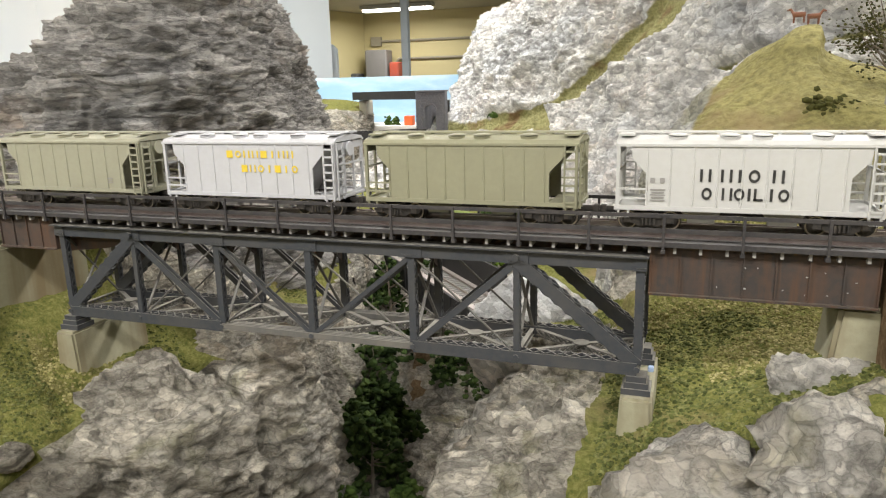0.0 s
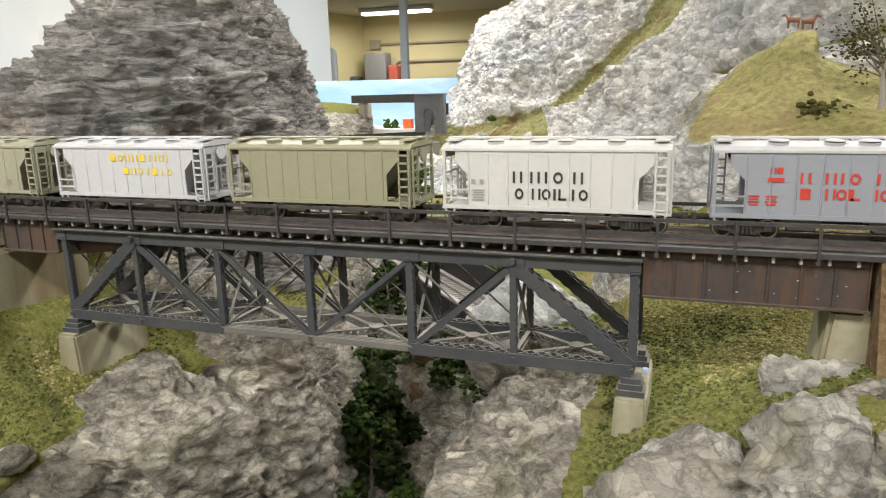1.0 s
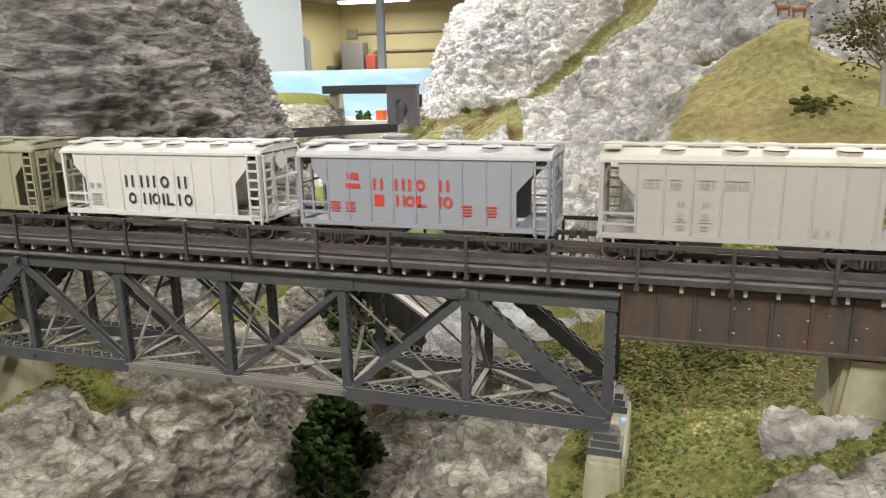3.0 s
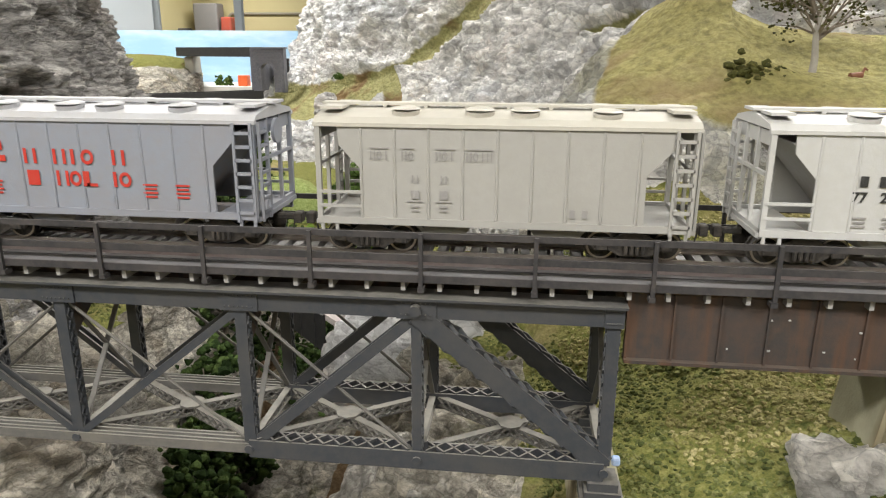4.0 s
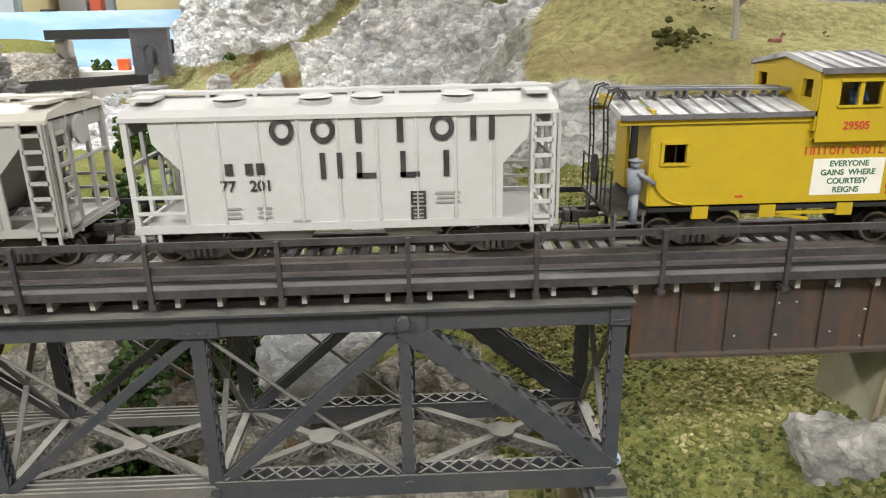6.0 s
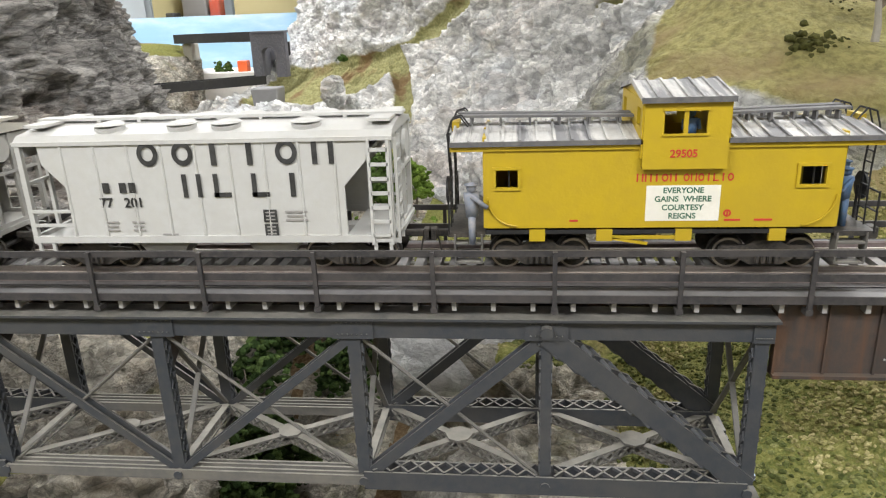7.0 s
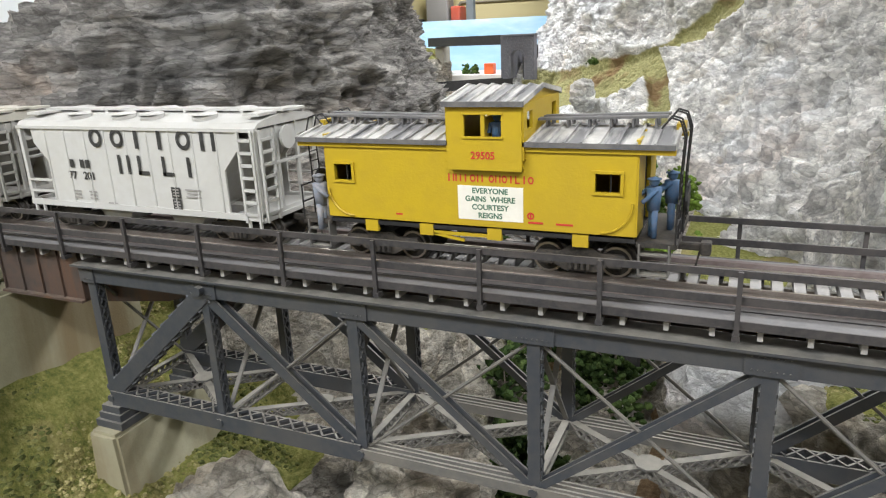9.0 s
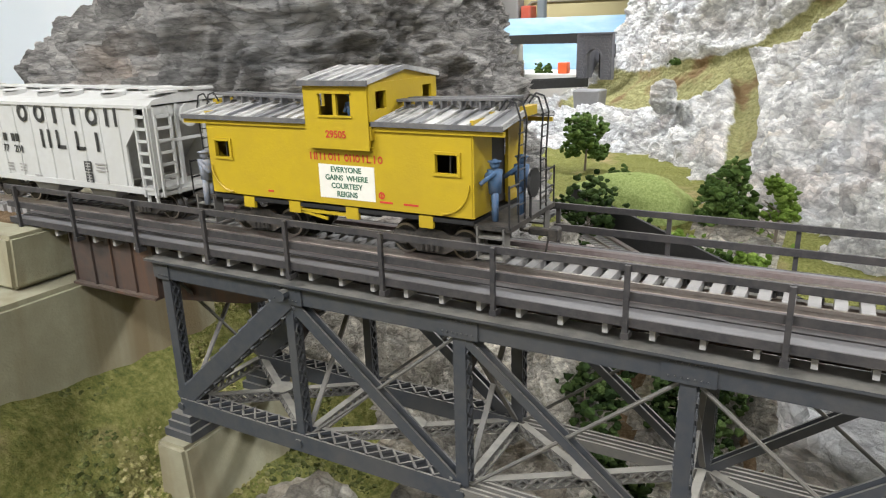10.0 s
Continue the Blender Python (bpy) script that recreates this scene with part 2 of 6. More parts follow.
def bent_rod(bm, pts, r, n=5):
    """A round bar bent along a line of points."""
    pts = [Vector(p) for p in pts]
    rings = []
    for i, p in enumerate(pts):
        d = pts[min(i + 1, len(pts) - 1)] - pts[max(i - 1, 0)]
        q = d.to_track_quat("Z", "Y").to_matrix()
        rings.append([bm.verts.new(p + q @ Vector((r * math.cos(k * 2 * math.pi / n), r * math.sin(k * 2 * math.pi / n), 0))) for k in range(n)])
    for a, b in zip(rings, rings[1:]):
        for k in range(n):
            bm.faces.new((a[k], a[(k + 1) % n], b[(k + 1) % n], b[k]))
    bm.faces.new(rings[0][::-1])
    bm.faces.new(rings[-1])
    return bm


def prism(bm, pts, y0, y1):
    """Extrude an outline in (x, z) from y0 to y1."""
    a = [bm.verts.new((x, y0, z)) for x, z in pts]
    b = [bm.verts.new((x, y1, z)) for x, z in pts]
    n = len(pts)
    bm.faces.new(a)
    bm.faces.new(b[::-1])
    for i in range(n):
        j = (i + 1) % n
        bm.faces.new((a[j], a[i], b[i], b[j]))
    bmesh.ops.recalc_face_normals(bm, faces=bm.faces)
    return bm


def soften(bm, w, seg=1):
    bmesh.ops.bevel(bm, geom=list(bm.edges), offset=w, segments=seg, affect="EDGES", clamp_overlap=True)
    return bm


def B():
    return bmesh.new()


def sstep(a, b, x):
    t = np.clip((x - a) / (b - a), 0, 1)
    return t * t * (3 - 2 * t)


# ---- rock noise ----
def fbm(p, scale, octaves=5, gain=0.55):
    v, amp, s = 0.0, 1.0, scale
    for _ in range(octaves):
        v += amp * noise.noise(p * s)
        amp *= gain
        s *= 2.03
    return v


def facets(p, scale):
    d, _ = noise.voronoi(p * scale)
    return d[1] - d[0]


def rock_shift(p, size, amp, strata=1.6):
    """Displacement of a rock surface: broken blocks, stepped bedding and grain."""
    q = Vector((p.x, p.y, p.z * strata)) + Vector((noise.noise(p * 9), noise.noise(p * 9 + Vector((5, 2, 1))), noise.noise(p * 9 + Vector((1, 7, 3))))) * 0.03
    s = 1 / size
    bed = (p.z - 0.25 * p.x + 0.12 * p.y) * s * strata * 1.1 + 0.9 * fbm(p, s * 0.5, 3)
    step = bed - math.floor(bed)
    bed2 = bed * 2.7 + 0.8 * noise.noise(q * s * 1.3)
    step2 = bed2 - math.floor(bed2)
    ledge = (strata - 0.7) * (0.5 * min(step, 1 - (step - 0.8) * 5 if step > 0.8 else 1) + 0.28 * min(step2, 1 - (step2 - 0.8) * 5 if step2 > 0.8 else 1))
    return amp * (0.9 * fbm(q, s * 0.6, 3) + 0.8 * (0.4 - min(0.6, facets(q, s * 1.2))) + 0.5 * (0.4 - min(0.6, facets(q, s * 3.3))) + 0.3 * (0.4 - min(0.6, facets(q, s * 8))) + 0.2 * fbm(q, s * 6, 3) + ledge - 0.4)


def loft(name, material, rows, nu, nv, size, amp, strata=1.6, turf_at=None, carve=0.0):
    """A rock face: rows of (x, y, z) lines from the foot up, smoothed into a sheet and broken up by noise."""
    ctl = np.array(rows, float)

    def spline(c, n):
        k = len(c)
        t = np.linspace(0, k - 1, n)
        i = np.minimum(t.astype(int), k - 2)
        u = (t - i)[:, None, None] if c.ndim == 3 else (t - i)[:, None]
        p0, p1, p2, p3 = c[np.maximum(i - 1, 0)], c[i], c[i + 1], c[np.minimum(i + 2, k - 1)]
        return 0.5 * (2 * p1 + (p2 - p0) * u + (2 * p0 - 5 * p1 + 4 * p2 - p3) * u ** 2 + (3 * p1 - p0 - 3 * p2 + p3) * u ** 3)

    g = spline(ctl, nv)
    g = spline(np.swapaxes(g, 0, 1), nu)
    du = np.gradient(g, axis=0)
    dv = np.gradient(g, axis=1)
    nrm = np.cross(du, dv)
    nrm /= np.linalg.norm(nrm, axis=2, keepdims=True) + 1e-9
    verts, grown = [], []
    cu, cv = ctl.shape[1] - 1, ctl.shape[0] - 1
    for i in range(nu):
        for j in range(nv):
            p = Vector(g[i, j])
            w = turf_at(cu * i / (nu - 1), cv * j / (nv - 1)) if turf_at else 0.0
            grown.append(w)
            verts.append(p + Vector(nrm[i, j]) * (rock_shift(p, size, amp, strata) * (1 - 0.8 * w) - carve * w))
    faces = [(i * nv + j, (i + 1) * nv + j, (i + 1) * nv + j + 1, i * nv + j + 1) for i in range(nu - 1) for j in range(nv - 1)]
    me = bpy.data.meshes.new(name)
    me.from_pydata(verts, [], faces)
    me.polygons.foreach_set("use_smooth", [True] * len(me.polygons))
    me.attributes.new("turf", "FLOAT", "POINT").data.foreach_set("value", grown)
    me.materials.append(material)
    return new(name, me)


def near_line(line, wide):
    """Mask along a line on a rock face."""
    def f(u, v):
        d = 9.0
        for (ua, va), (ub, vb) in zip(line, line[1:]):
            L2 = (ub - ua) ** 2 + (vb - va) ** 2
            t = min(1, max(0, ((u - ua) * (ub - ua) + (v - va) * (vb - va)) / L2))
            d = min(d, math.hypot(u - ua - t * (ub - ua), v - va - t * (vb - va)))
        return float(sstep(wide * 1.5, wide * 0.6, d))
    return f


GULLY = near_line([(1.0, 2.0), (2.0, 2.35), (2.7, 2.7), (3.3, 3.3), (4.0, 4.0), (4.6, 5.0)], 0.21)
GULLY_LOW = near_line([(2.6, 2.6), (2.9, 1.9), (3.2, 1.0)], 0.16)
SLOPE = near_line([(0.5, 1.9), (1.4, 2.05), (2.2, 2.2)], 0.42)
LEDGE = near_line([(5.2, 3.2), (6.2, 3.4), (7.0, 3.5)], 0.12)
CREST = near_line([(0.2, 4.1), (1.2, 4.4), (2.0, 4.8), (2.7, 5.2)], 0.45)


# ---- ground of the canyon ----
def height(x, y):
    """Lie of the land: two banks, the gorge between them, the valley floor behind."""
    xl = np.interp(y, [0.1, 0.3, 0.44, 0.6, 0.8, 1.0], [-0.33, -0.335, -0.325, -0.36, -0.40, -0.46])
    xr = np.interp(y, [0.1, 0.35, 0.5, 0.62, 0.8, 1.0], [-0.10, -0.12, -0.125, -0.13, -0.15, -0.2])
    left = 1.272 + 0.045 * sstep(-0.40, -0.47, x) + 0.05 * sstep(-0.55, -0.8, x) - 0.05 * sstep(0.44, 0.60, y) - 0.03 * sstep(0.30, 0.12, y) - 0.035 * sstep(-0.40, -0.33, x)
    right = 1.255 + 0.03 * sstep(-0.07, 0.0, x) + 0.025 * sstep(0.0, 0.07, x) + 0.045 * sstep(0.03, 0.20, x)
    right = right - 0.05 * sstep(0.33, 0.16, y) * sstep(0.12, 0.03, x) - 0.03 * sstep(0.36, 0.44, y) * sstep(0.03, 0.1, x)
    right = right + sstep(-0.08, 0.0, x) * 0.08 * sstep(0.48, 0.68, y) - 0.05 * sstep(0.55, 0.7, y) * sstep(-0.02, -0.1, x)
    back = 1.175 + 0.02 * np.exp(-((x + 0.42) ** 2 + (y - 1.2) ** 2) / 0.03)
    floor = 1.03 - 0.03 * sstep(0.5, 0.3, y)
    bank_r = right * (1 - sstep(0.72, 0.95, y) * sstep(0.03, -0.08, x)) + back * sstep(0.72, 0.95, y) * sstep(0.03, -0.08, x)
    gl = 0.35 * sstep(xl - 0.02, xl + 0.025, x) + 0.65 * sstep(xl - 0.005, xl + 0.065, x)
    gr = sstep(xr - 0.07, xr + 0.03, x)
    z = left * (1 - gl) + floor * gl
    z = z * (1 - gr) + bank_r * gr
    k = sstep(0.85, 1.05, y) * sstep(0.05, -0.05, x)
    return z * (1 - k) + back * k


def bank(name, x0, x1, y0, y1, step, pick, material, rough):
    xs, ys = np.arange(x0, x1 + step / 2, step), np.arange(y0, y1 + step / 2, step)
    X, Y = np.meshgrid(xs, ys, indexing="ij")
    Z = height(X, Y)
    gx, gy = np.gradient(Z, step)
    steep = sstep(0.75, 1.3, np.hypot(gx, gy))
    n = len(ys)
    verts = []
    for i in range(len(xs)):
        for j in range(n):
            p = Vector((X[i, j], Y[i, j], Z[i, j]))
            nr = Vector((-gx[i, j], -gy[i, j], 1)).normalized()
            w = max(steep[i, j], ROCKY(p.x, p.y))
            verts.append(p + nr * ((rock_shift(p, 0.06, 0.022, 1.5) * rough) * w + (1 - w) * 0.006 * fbm(p, 18, 4)))
    faces = [(i * n + j, (i + 1) * n + j, (i + 1) * n + j + 1, i * n + j + 1) for i in range(len(xs) - 1) for j in range(n - 1)]
    return verts, faces, X, Y, steep, n


def ROCKY(x, y):
    """Where bare rock breaks through the banks."""
    a = float(sstep(0.05, 0.02, abs(x - 0.03) - 0.03) * sstep(0.315, 0.285, y + 0.06 * noise.noise(Vector((x * 30, y * 30, 2)))))
    b = float(sstep(-0.13, -0.10, x) * sstep(-0.035, -0.055, x) * sstep(0.56, 0.5, y))
    c = float(sstep(-0.355, -0.325, x + 0.04 * noise.noise(Vector((x * 20, y * 20, 5)))) * sstep(-0.2, -0.25, x))
    d = float(sstep(0.41, 0.45, y + 0.03 * noise.noise(Vector((x * 25, y * 25, 8)))) * sstep(0.66, 0.60, y) * sstep(-0.50, -0.46, x) * sstep(-0.2, -0.25, x))
    return max(a, b, c, d)


def build_ground():
    out = []
    for (x0, x1, y0, y1, step) in ((-0.62, 0.30, 0.06, 0.78, 0.003), (-0.95, 0.6, 0.78, 1.75, 0.008), (-1.3, -0.62, 0.06, 0.78, 0.01), (0.30, 0.9, 0.06, 0.78, 0.01)):
        out.append(bank("ground", x0, x1, y0, y1, step, None, None, 1.0))
    kinds = {"ground": [], "rock_left": [], "rock_right": [], "soil": []}
    verts, base = [], 0
    for vs, fs, X, Y, steep, n in out:
        for f in fs:
            i, j = divmod(f[0], n)
            x, y = X[i, j], Y[i, j]
            w = max(steep[i, j], ROCKY(x, y))
            key = ("soil" if vs[f[0]].z < 1.075 else "ground") if w < 0.5 else ("rock_left" if x < -0.23 else "rock_right")
            kinds[key].append(tuple(k + base for k in f))
        verts += vs
        base += len(vs)
    made = {}
    for key, fs in kinds.items():
        used = sorted({k for f in fs for k in f})
        at = {k: i for i, k in enumerate(used)}
        me = bpy.data.meshes.new(key)
        me.from_pydata([verts[k] for k in used], [], [tuple(at[k] for k in f) for f in fs])
        me.polygons.foreach_set("use_smooth", [True] * len(me.polygons))
        me.materials.append({"ground": M_TURF, "soil": M_SOIL}.get(key, M_ROCK_NEAR))
        made[key] = new({"ground": "ground", "soil": "gorge_floor", "rock_left": "rock_outcrop", "rock_right": "rock_outcrop"}[key], me)
    tagged(made["ground"], "green and brown foam turf banks sloping to a gorge", "ground", kind="structure")
    tagged(made["soil"], "brown soil floor of the gorge", "ground", kind="structure")
    tagged(made["rock_left"], "grey plaster rock outcrop below the turf bank", "rock")
    tagged(made["rock_right"], "pale grey plaster rock outcrop beside a concrete pier", "rock")


build_ground()

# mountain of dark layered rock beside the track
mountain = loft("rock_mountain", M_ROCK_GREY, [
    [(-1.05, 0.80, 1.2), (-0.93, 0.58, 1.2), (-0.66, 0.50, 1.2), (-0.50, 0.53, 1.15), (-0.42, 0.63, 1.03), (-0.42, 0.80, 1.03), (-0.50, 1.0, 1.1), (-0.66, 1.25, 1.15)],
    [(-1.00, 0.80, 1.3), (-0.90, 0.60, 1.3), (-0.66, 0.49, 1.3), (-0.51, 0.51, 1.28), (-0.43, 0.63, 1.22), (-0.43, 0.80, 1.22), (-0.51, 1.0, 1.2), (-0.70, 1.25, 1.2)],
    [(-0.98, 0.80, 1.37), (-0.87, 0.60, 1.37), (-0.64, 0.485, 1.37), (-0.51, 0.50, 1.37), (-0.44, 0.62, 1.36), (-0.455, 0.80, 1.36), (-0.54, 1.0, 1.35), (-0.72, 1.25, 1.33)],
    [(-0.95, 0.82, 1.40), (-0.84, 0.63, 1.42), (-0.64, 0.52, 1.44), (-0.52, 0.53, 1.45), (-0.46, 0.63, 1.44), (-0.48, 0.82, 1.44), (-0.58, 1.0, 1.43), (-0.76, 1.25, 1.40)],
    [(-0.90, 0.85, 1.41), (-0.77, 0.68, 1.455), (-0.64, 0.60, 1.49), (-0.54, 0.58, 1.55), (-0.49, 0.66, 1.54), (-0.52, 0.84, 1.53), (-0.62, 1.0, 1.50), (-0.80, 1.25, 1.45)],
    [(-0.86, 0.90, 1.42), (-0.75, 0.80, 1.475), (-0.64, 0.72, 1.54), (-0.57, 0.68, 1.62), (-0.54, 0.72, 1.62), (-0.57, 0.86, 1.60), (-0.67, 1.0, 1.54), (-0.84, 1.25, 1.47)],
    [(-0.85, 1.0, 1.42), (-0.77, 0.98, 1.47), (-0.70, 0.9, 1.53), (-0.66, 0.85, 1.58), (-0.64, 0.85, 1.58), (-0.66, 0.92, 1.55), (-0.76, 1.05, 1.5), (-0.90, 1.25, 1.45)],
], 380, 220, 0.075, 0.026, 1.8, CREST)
tagged(mountain, "dark grey layered rock mountain with mossy crest", "rock")

# pale cliff along the far side of the valley
cliff = loft("rock_cliff", M_ROCK_WHITE, [
    [(-1.10, 1.80, 1.05), (-0.84, 1.65, 1.05), (-0.58, 1.62, 1.08), (-0.38, 1.30, 1.10), (-0.24, 1.06, 1.10), (-0.10, 0.96, 1.12), (0.05, 0.94, 1.2), (0.32, 0.98, 1.3), (0.8, 0.95, 1.3)],
    [(-1.02, 2.02, 1.20), (-0.76, 1.90, 1.20), (-0.54, 1.80, 1.20), (-0.36, 1.50, 1.20), (-0.21, 1.27, 1.21), (-0.08, 1.10, 1.24), (0.07, 1.00, 1.32), (0.34, 1.02, 1.40), (0.8, 0.98, 1.40)],
    [(-0.86, 2.28, 1.28), (-0.69, 2.10, 1.30), (-0.52, 1.97, 1.31), (-0.34, 1.78, 1.33), (-0.17, 1.56, 1.34), (-0.03, 1.30, 1.36), (0.11, 1.08, 1.38), (0.35, 1.06, 1.44), (0.8, 1.02, 1.45)],
    [(-0.79, 2.44, 1.43), (-0.64, 2.22, 1.42), (-0.50, 2.08, 1.42), (-0.31, 1.88, 1.42), (-0.14, 1.66, 1.43), (0.0, 1.36, 1.44), (0.14, 1.12, 1.46), (0.36, 1.10, 1.50), (0.8, 1.05, 1.52)],
    [(-0.77, 2.50, 1.58), (-0.62, 2.30, 1.58), (-0.46, 2.16, 1.58), (-0.28, 1.98, 1.58), (-0.10, 1.74, 1.58), (0.06, 1.44, 1.58), (0.19, 1.20, 1.58), (0.40, 1.18, 1.60), (0.8, 1.16, 1.62)],
    [(-0.72, 2.60, 1.67), (-0.56, 2.42, 1.72), (-0.40, 2.28, 1.76), (-0.22, 2.10, 1.78), (-0.04, 1.86, 1.80), (0.12, 1.56, 1.80), (0.25, 1.32, 1.80), (0.46, 1.30, 1.80), (0.8, 1.30, 1.80)],
    [(-0.68, 2.8, 1.68), (-0.50, 2.66, 1.76), (-0.34, 2.54, 1.82), (-0.16, 2.36, 1.86), (0.02, 2.12, 1.88), (0.18, 1.82, 1.88), (0.34, 1.6, 1.88), (0.52, 1.58, 1.88), (0.85, 1.55, 1.88)],
], 440, 230, 0.10, 0.034, 1.3, lambda u, v: max(GULLY(u, v), GULLY_LOW(u, v), SLOPE(u, v), LEDGE(u, v)), 0.035)
tagged(cliff, "pale grey and pinkish rock cliff with grassy gullies", "rock")

# grassy hill behind the track, bare rock along its foot
def HILL_TURF(u, v):
    side = float(sstep(1.35, 1.95, u + 0.15 * (v - 2)))
    foot = float(sstep(1.3, 2.1, v + 0.6 * sstep(2.2, 3.2, u)))
    return side * (0.35 + 0.65 * foot)


hill = loft("grass_hill", M_HILL, [
    [(-0.13, 0.90, 1.18), (-0.085, 0.74, 1.20), (-0.05, 0.61, 1.20), (0.08, 0.57, 1.24), (0.22, 0.57, 1.26), (0.6, 0.55, 1.26)],
    [(-0.11, 0.90, 1.28), (-0.06, 0.74, 1.36), (-0.03, 0.64, 1.37), (0.08, 0.60, 1.38), (0.22, 0.60, 1.38), (0.6, 0.58, 1.38)],
    [(-0.09, 0.90, 1.30), (-0.03, 0.78, 1.40), (0.00, 0.68, 1.412), (0.09, 0.645, 1.412), (0.22, 0.64, 1.412), (0.6, 0.62, 1.412)],
    [(-0.06, 0.92, 1.33), (0.00, 0.82, 1.44), (0.025, 0.74, 1.445), (0.08, 0.71, 1.455), (0.15, 0.70, 1.425), (0.6, 0.68, 1.42)],
    [(-0.02, 0.94, 1.36), (0.04, 0.86, 1.465), (0.06, 0.79, 1.485), (0.09, 0.77, 1.495), (0.15, 0.76, 1.455), (0.6, 0.74, 1.43)],
    [(0.02, 0.98, 1.36), (0.08, 0.92, 1.45), (0.09, 0.88, 1.47), (0.11, 0.87, 1.475), (0.17, 0.87, 1.45), (0.6, 0.86, 1.44)],
    [(0.06, 1.1, 1.34), (0.10, 1.1, 1.40), (0.11, 1.1, 1.40), (0.14, 1.1, 1.40), (0.22, 1.1, 1.42), (0.6, 1.1, 1.44)],
], 240, 190, 0.06, 0.013, 1.0, HILL_TURF)
hill.location = (0.018, 0, 0)
tagged(hill, "dry yellow green grassy hill with rocky foot", "hill", kind="structure")


# low mound on the valley floor
mound = loft("grass_mound", M_TURF_LIGHT, [[(-0.43 + 0.11 * k * math.cos(a), 1.17 + 0.08 * k * math.sin(a), z) for a in [math.pi * 2 * i / 12 for i in range(13)]] for k, z in ((1.2, 1.165), (1.0, 1.180), (0.75, 1.218), (0.4, 1.238), (0.02, 1.242))], 70, 40, 0.05, 0.004, 0.8)
tagged(mound, "bright green turf mound on the valley floor", "mound", kind="structure")


# loose-standing outcrops: blocks with broken flat faces
def boulder(label, c, radii, cuts, seed, material, fine=5, size=0.045, amp=0.011, strata=1.5, turf_from=2.0):
    """A rock block: an ellipsoid cut by flat planes (way, distance), then broken up by noise; turf on what lies flat."""
    rng = random.Random(seed)
    planes = [(Vector(w).normalized(), h) for w, h in cuts]
    for _ in range(9):
        w = Vector((rng.gauss(0, 1), rng.gauss(0, 1), rng.gauss(0, 0.8))).normalized()
        planes.append((w, rng.uniform(0.72, 0.92)))
    bm = B()
    bmesh.ops.create_icosphere(bm, subdivisions=fine, radius=1)
    c, radii = Vector(c), Vector(radii)
    for v in bm.verts:
        d = v.co.normalized()
        k = 1.0
        for w, h in planes:
            f = w.dot(d)
            if f > 0.05:
                k = min(k, h / f)
        p = c + d * radii * k
        n = Vector((d.x / radii.x, d.y / radii.y, d.z / radii.z)).normalized()
        v.co = p + n * rock_shift(p, size, amp, strata)
    bm.normal_update()
    grown = [float(sstep(turf_from, turf_from + 0.25, v.normal.z + 0.5 * noise.noise(v.co * 25))) for v in bm.verts]
    ob = part("rock_outcrop", bm, material, None, smooth=True)
    ob.data.attributes.new("turf", "FLOAT", "POINT").data.foreach_set("value", grown)
    return tagged(ob, label, "rock", "rock outcrops on the banks")


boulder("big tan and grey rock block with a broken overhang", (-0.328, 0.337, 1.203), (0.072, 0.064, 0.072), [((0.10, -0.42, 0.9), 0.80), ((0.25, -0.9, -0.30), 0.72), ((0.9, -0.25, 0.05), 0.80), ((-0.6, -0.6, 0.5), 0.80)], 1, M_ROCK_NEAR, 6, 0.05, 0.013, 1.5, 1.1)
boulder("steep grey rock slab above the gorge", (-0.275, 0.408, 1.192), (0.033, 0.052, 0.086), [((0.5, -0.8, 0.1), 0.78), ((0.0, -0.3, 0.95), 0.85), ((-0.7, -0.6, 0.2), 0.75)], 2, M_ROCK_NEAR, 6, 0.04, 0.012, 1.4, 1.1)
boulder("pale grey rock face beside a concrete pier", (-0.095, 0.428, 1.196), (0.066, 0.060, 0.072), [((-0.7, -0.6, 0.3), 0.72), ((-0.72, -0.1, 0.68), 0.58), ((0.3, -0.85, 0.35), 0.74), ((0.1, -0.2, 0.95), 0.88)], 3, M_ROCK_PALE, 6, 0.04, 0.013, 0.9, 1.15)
boulder("low pale rock outcrop in the turf bank", (0.009, 0.285, 1.281), (0.033, 0.032, 0.024), [((-0.2, -0.6, 0.7), 0.75)], 4, M_ROCK_PALE, 5, 0.035, 0.010, 1.2, 1.4)
boulder("narrow pale rock ledge in the turf bank", (0.074, 0.352, 1.306), (0.036, 0.018, 0.014), [((0.0, -0.6, 0.8), 0.75)], 5, M_ROCK_PALE, 5, 0.035, 0.009, 1.2, 1.4)
boulder("leaning whitish rock outcrop in the turf bank", (0.056, 0.277, 1.299), (0.027, 0.038, 0.028), [((-0.6, -0.4, 0.6), 0.70)], 6, M_ROCK_PALE, 5, 0.035, 0.011, 1.2, 1.4)
boulder("small grey rock on the turf bank", (-0.354, 0.258, 1.249), (0.013, 0.012, 0.008), [], 7, M_ROCK_NEAR, 4, 0.03, 0.003, 1.2, 1.2)
boulder("white rock face behind the truss", (-0.112, 0.600, 1.215), (0.078, 0.045, 0.066), [((0.0, -0.8, 0.5), 0.78)], 8, M_ROCK_WHITE, 5, 0.05, 0.013, 1.2, 1.05)
boulder("white rock knoll behind the truss", (-0.020, 0.605, 1.205), (0.055, 0.045, 0.062), [((0.0, -0.8, 0.5), 0.78)], 9, M_ROCK_WHITE, 5, 0.05, 0.012, 1.2, 0.95)
boulder("white rock island in the grassy slope", (-0.530, 1.84, 1.292), (0.034, 0.03, 0.042), [((0.0, -0.8, 0.3), 0.78)], 10, M_ROCK_WHITE, 5, 0.05, 0.010, 1.2, 1.2)

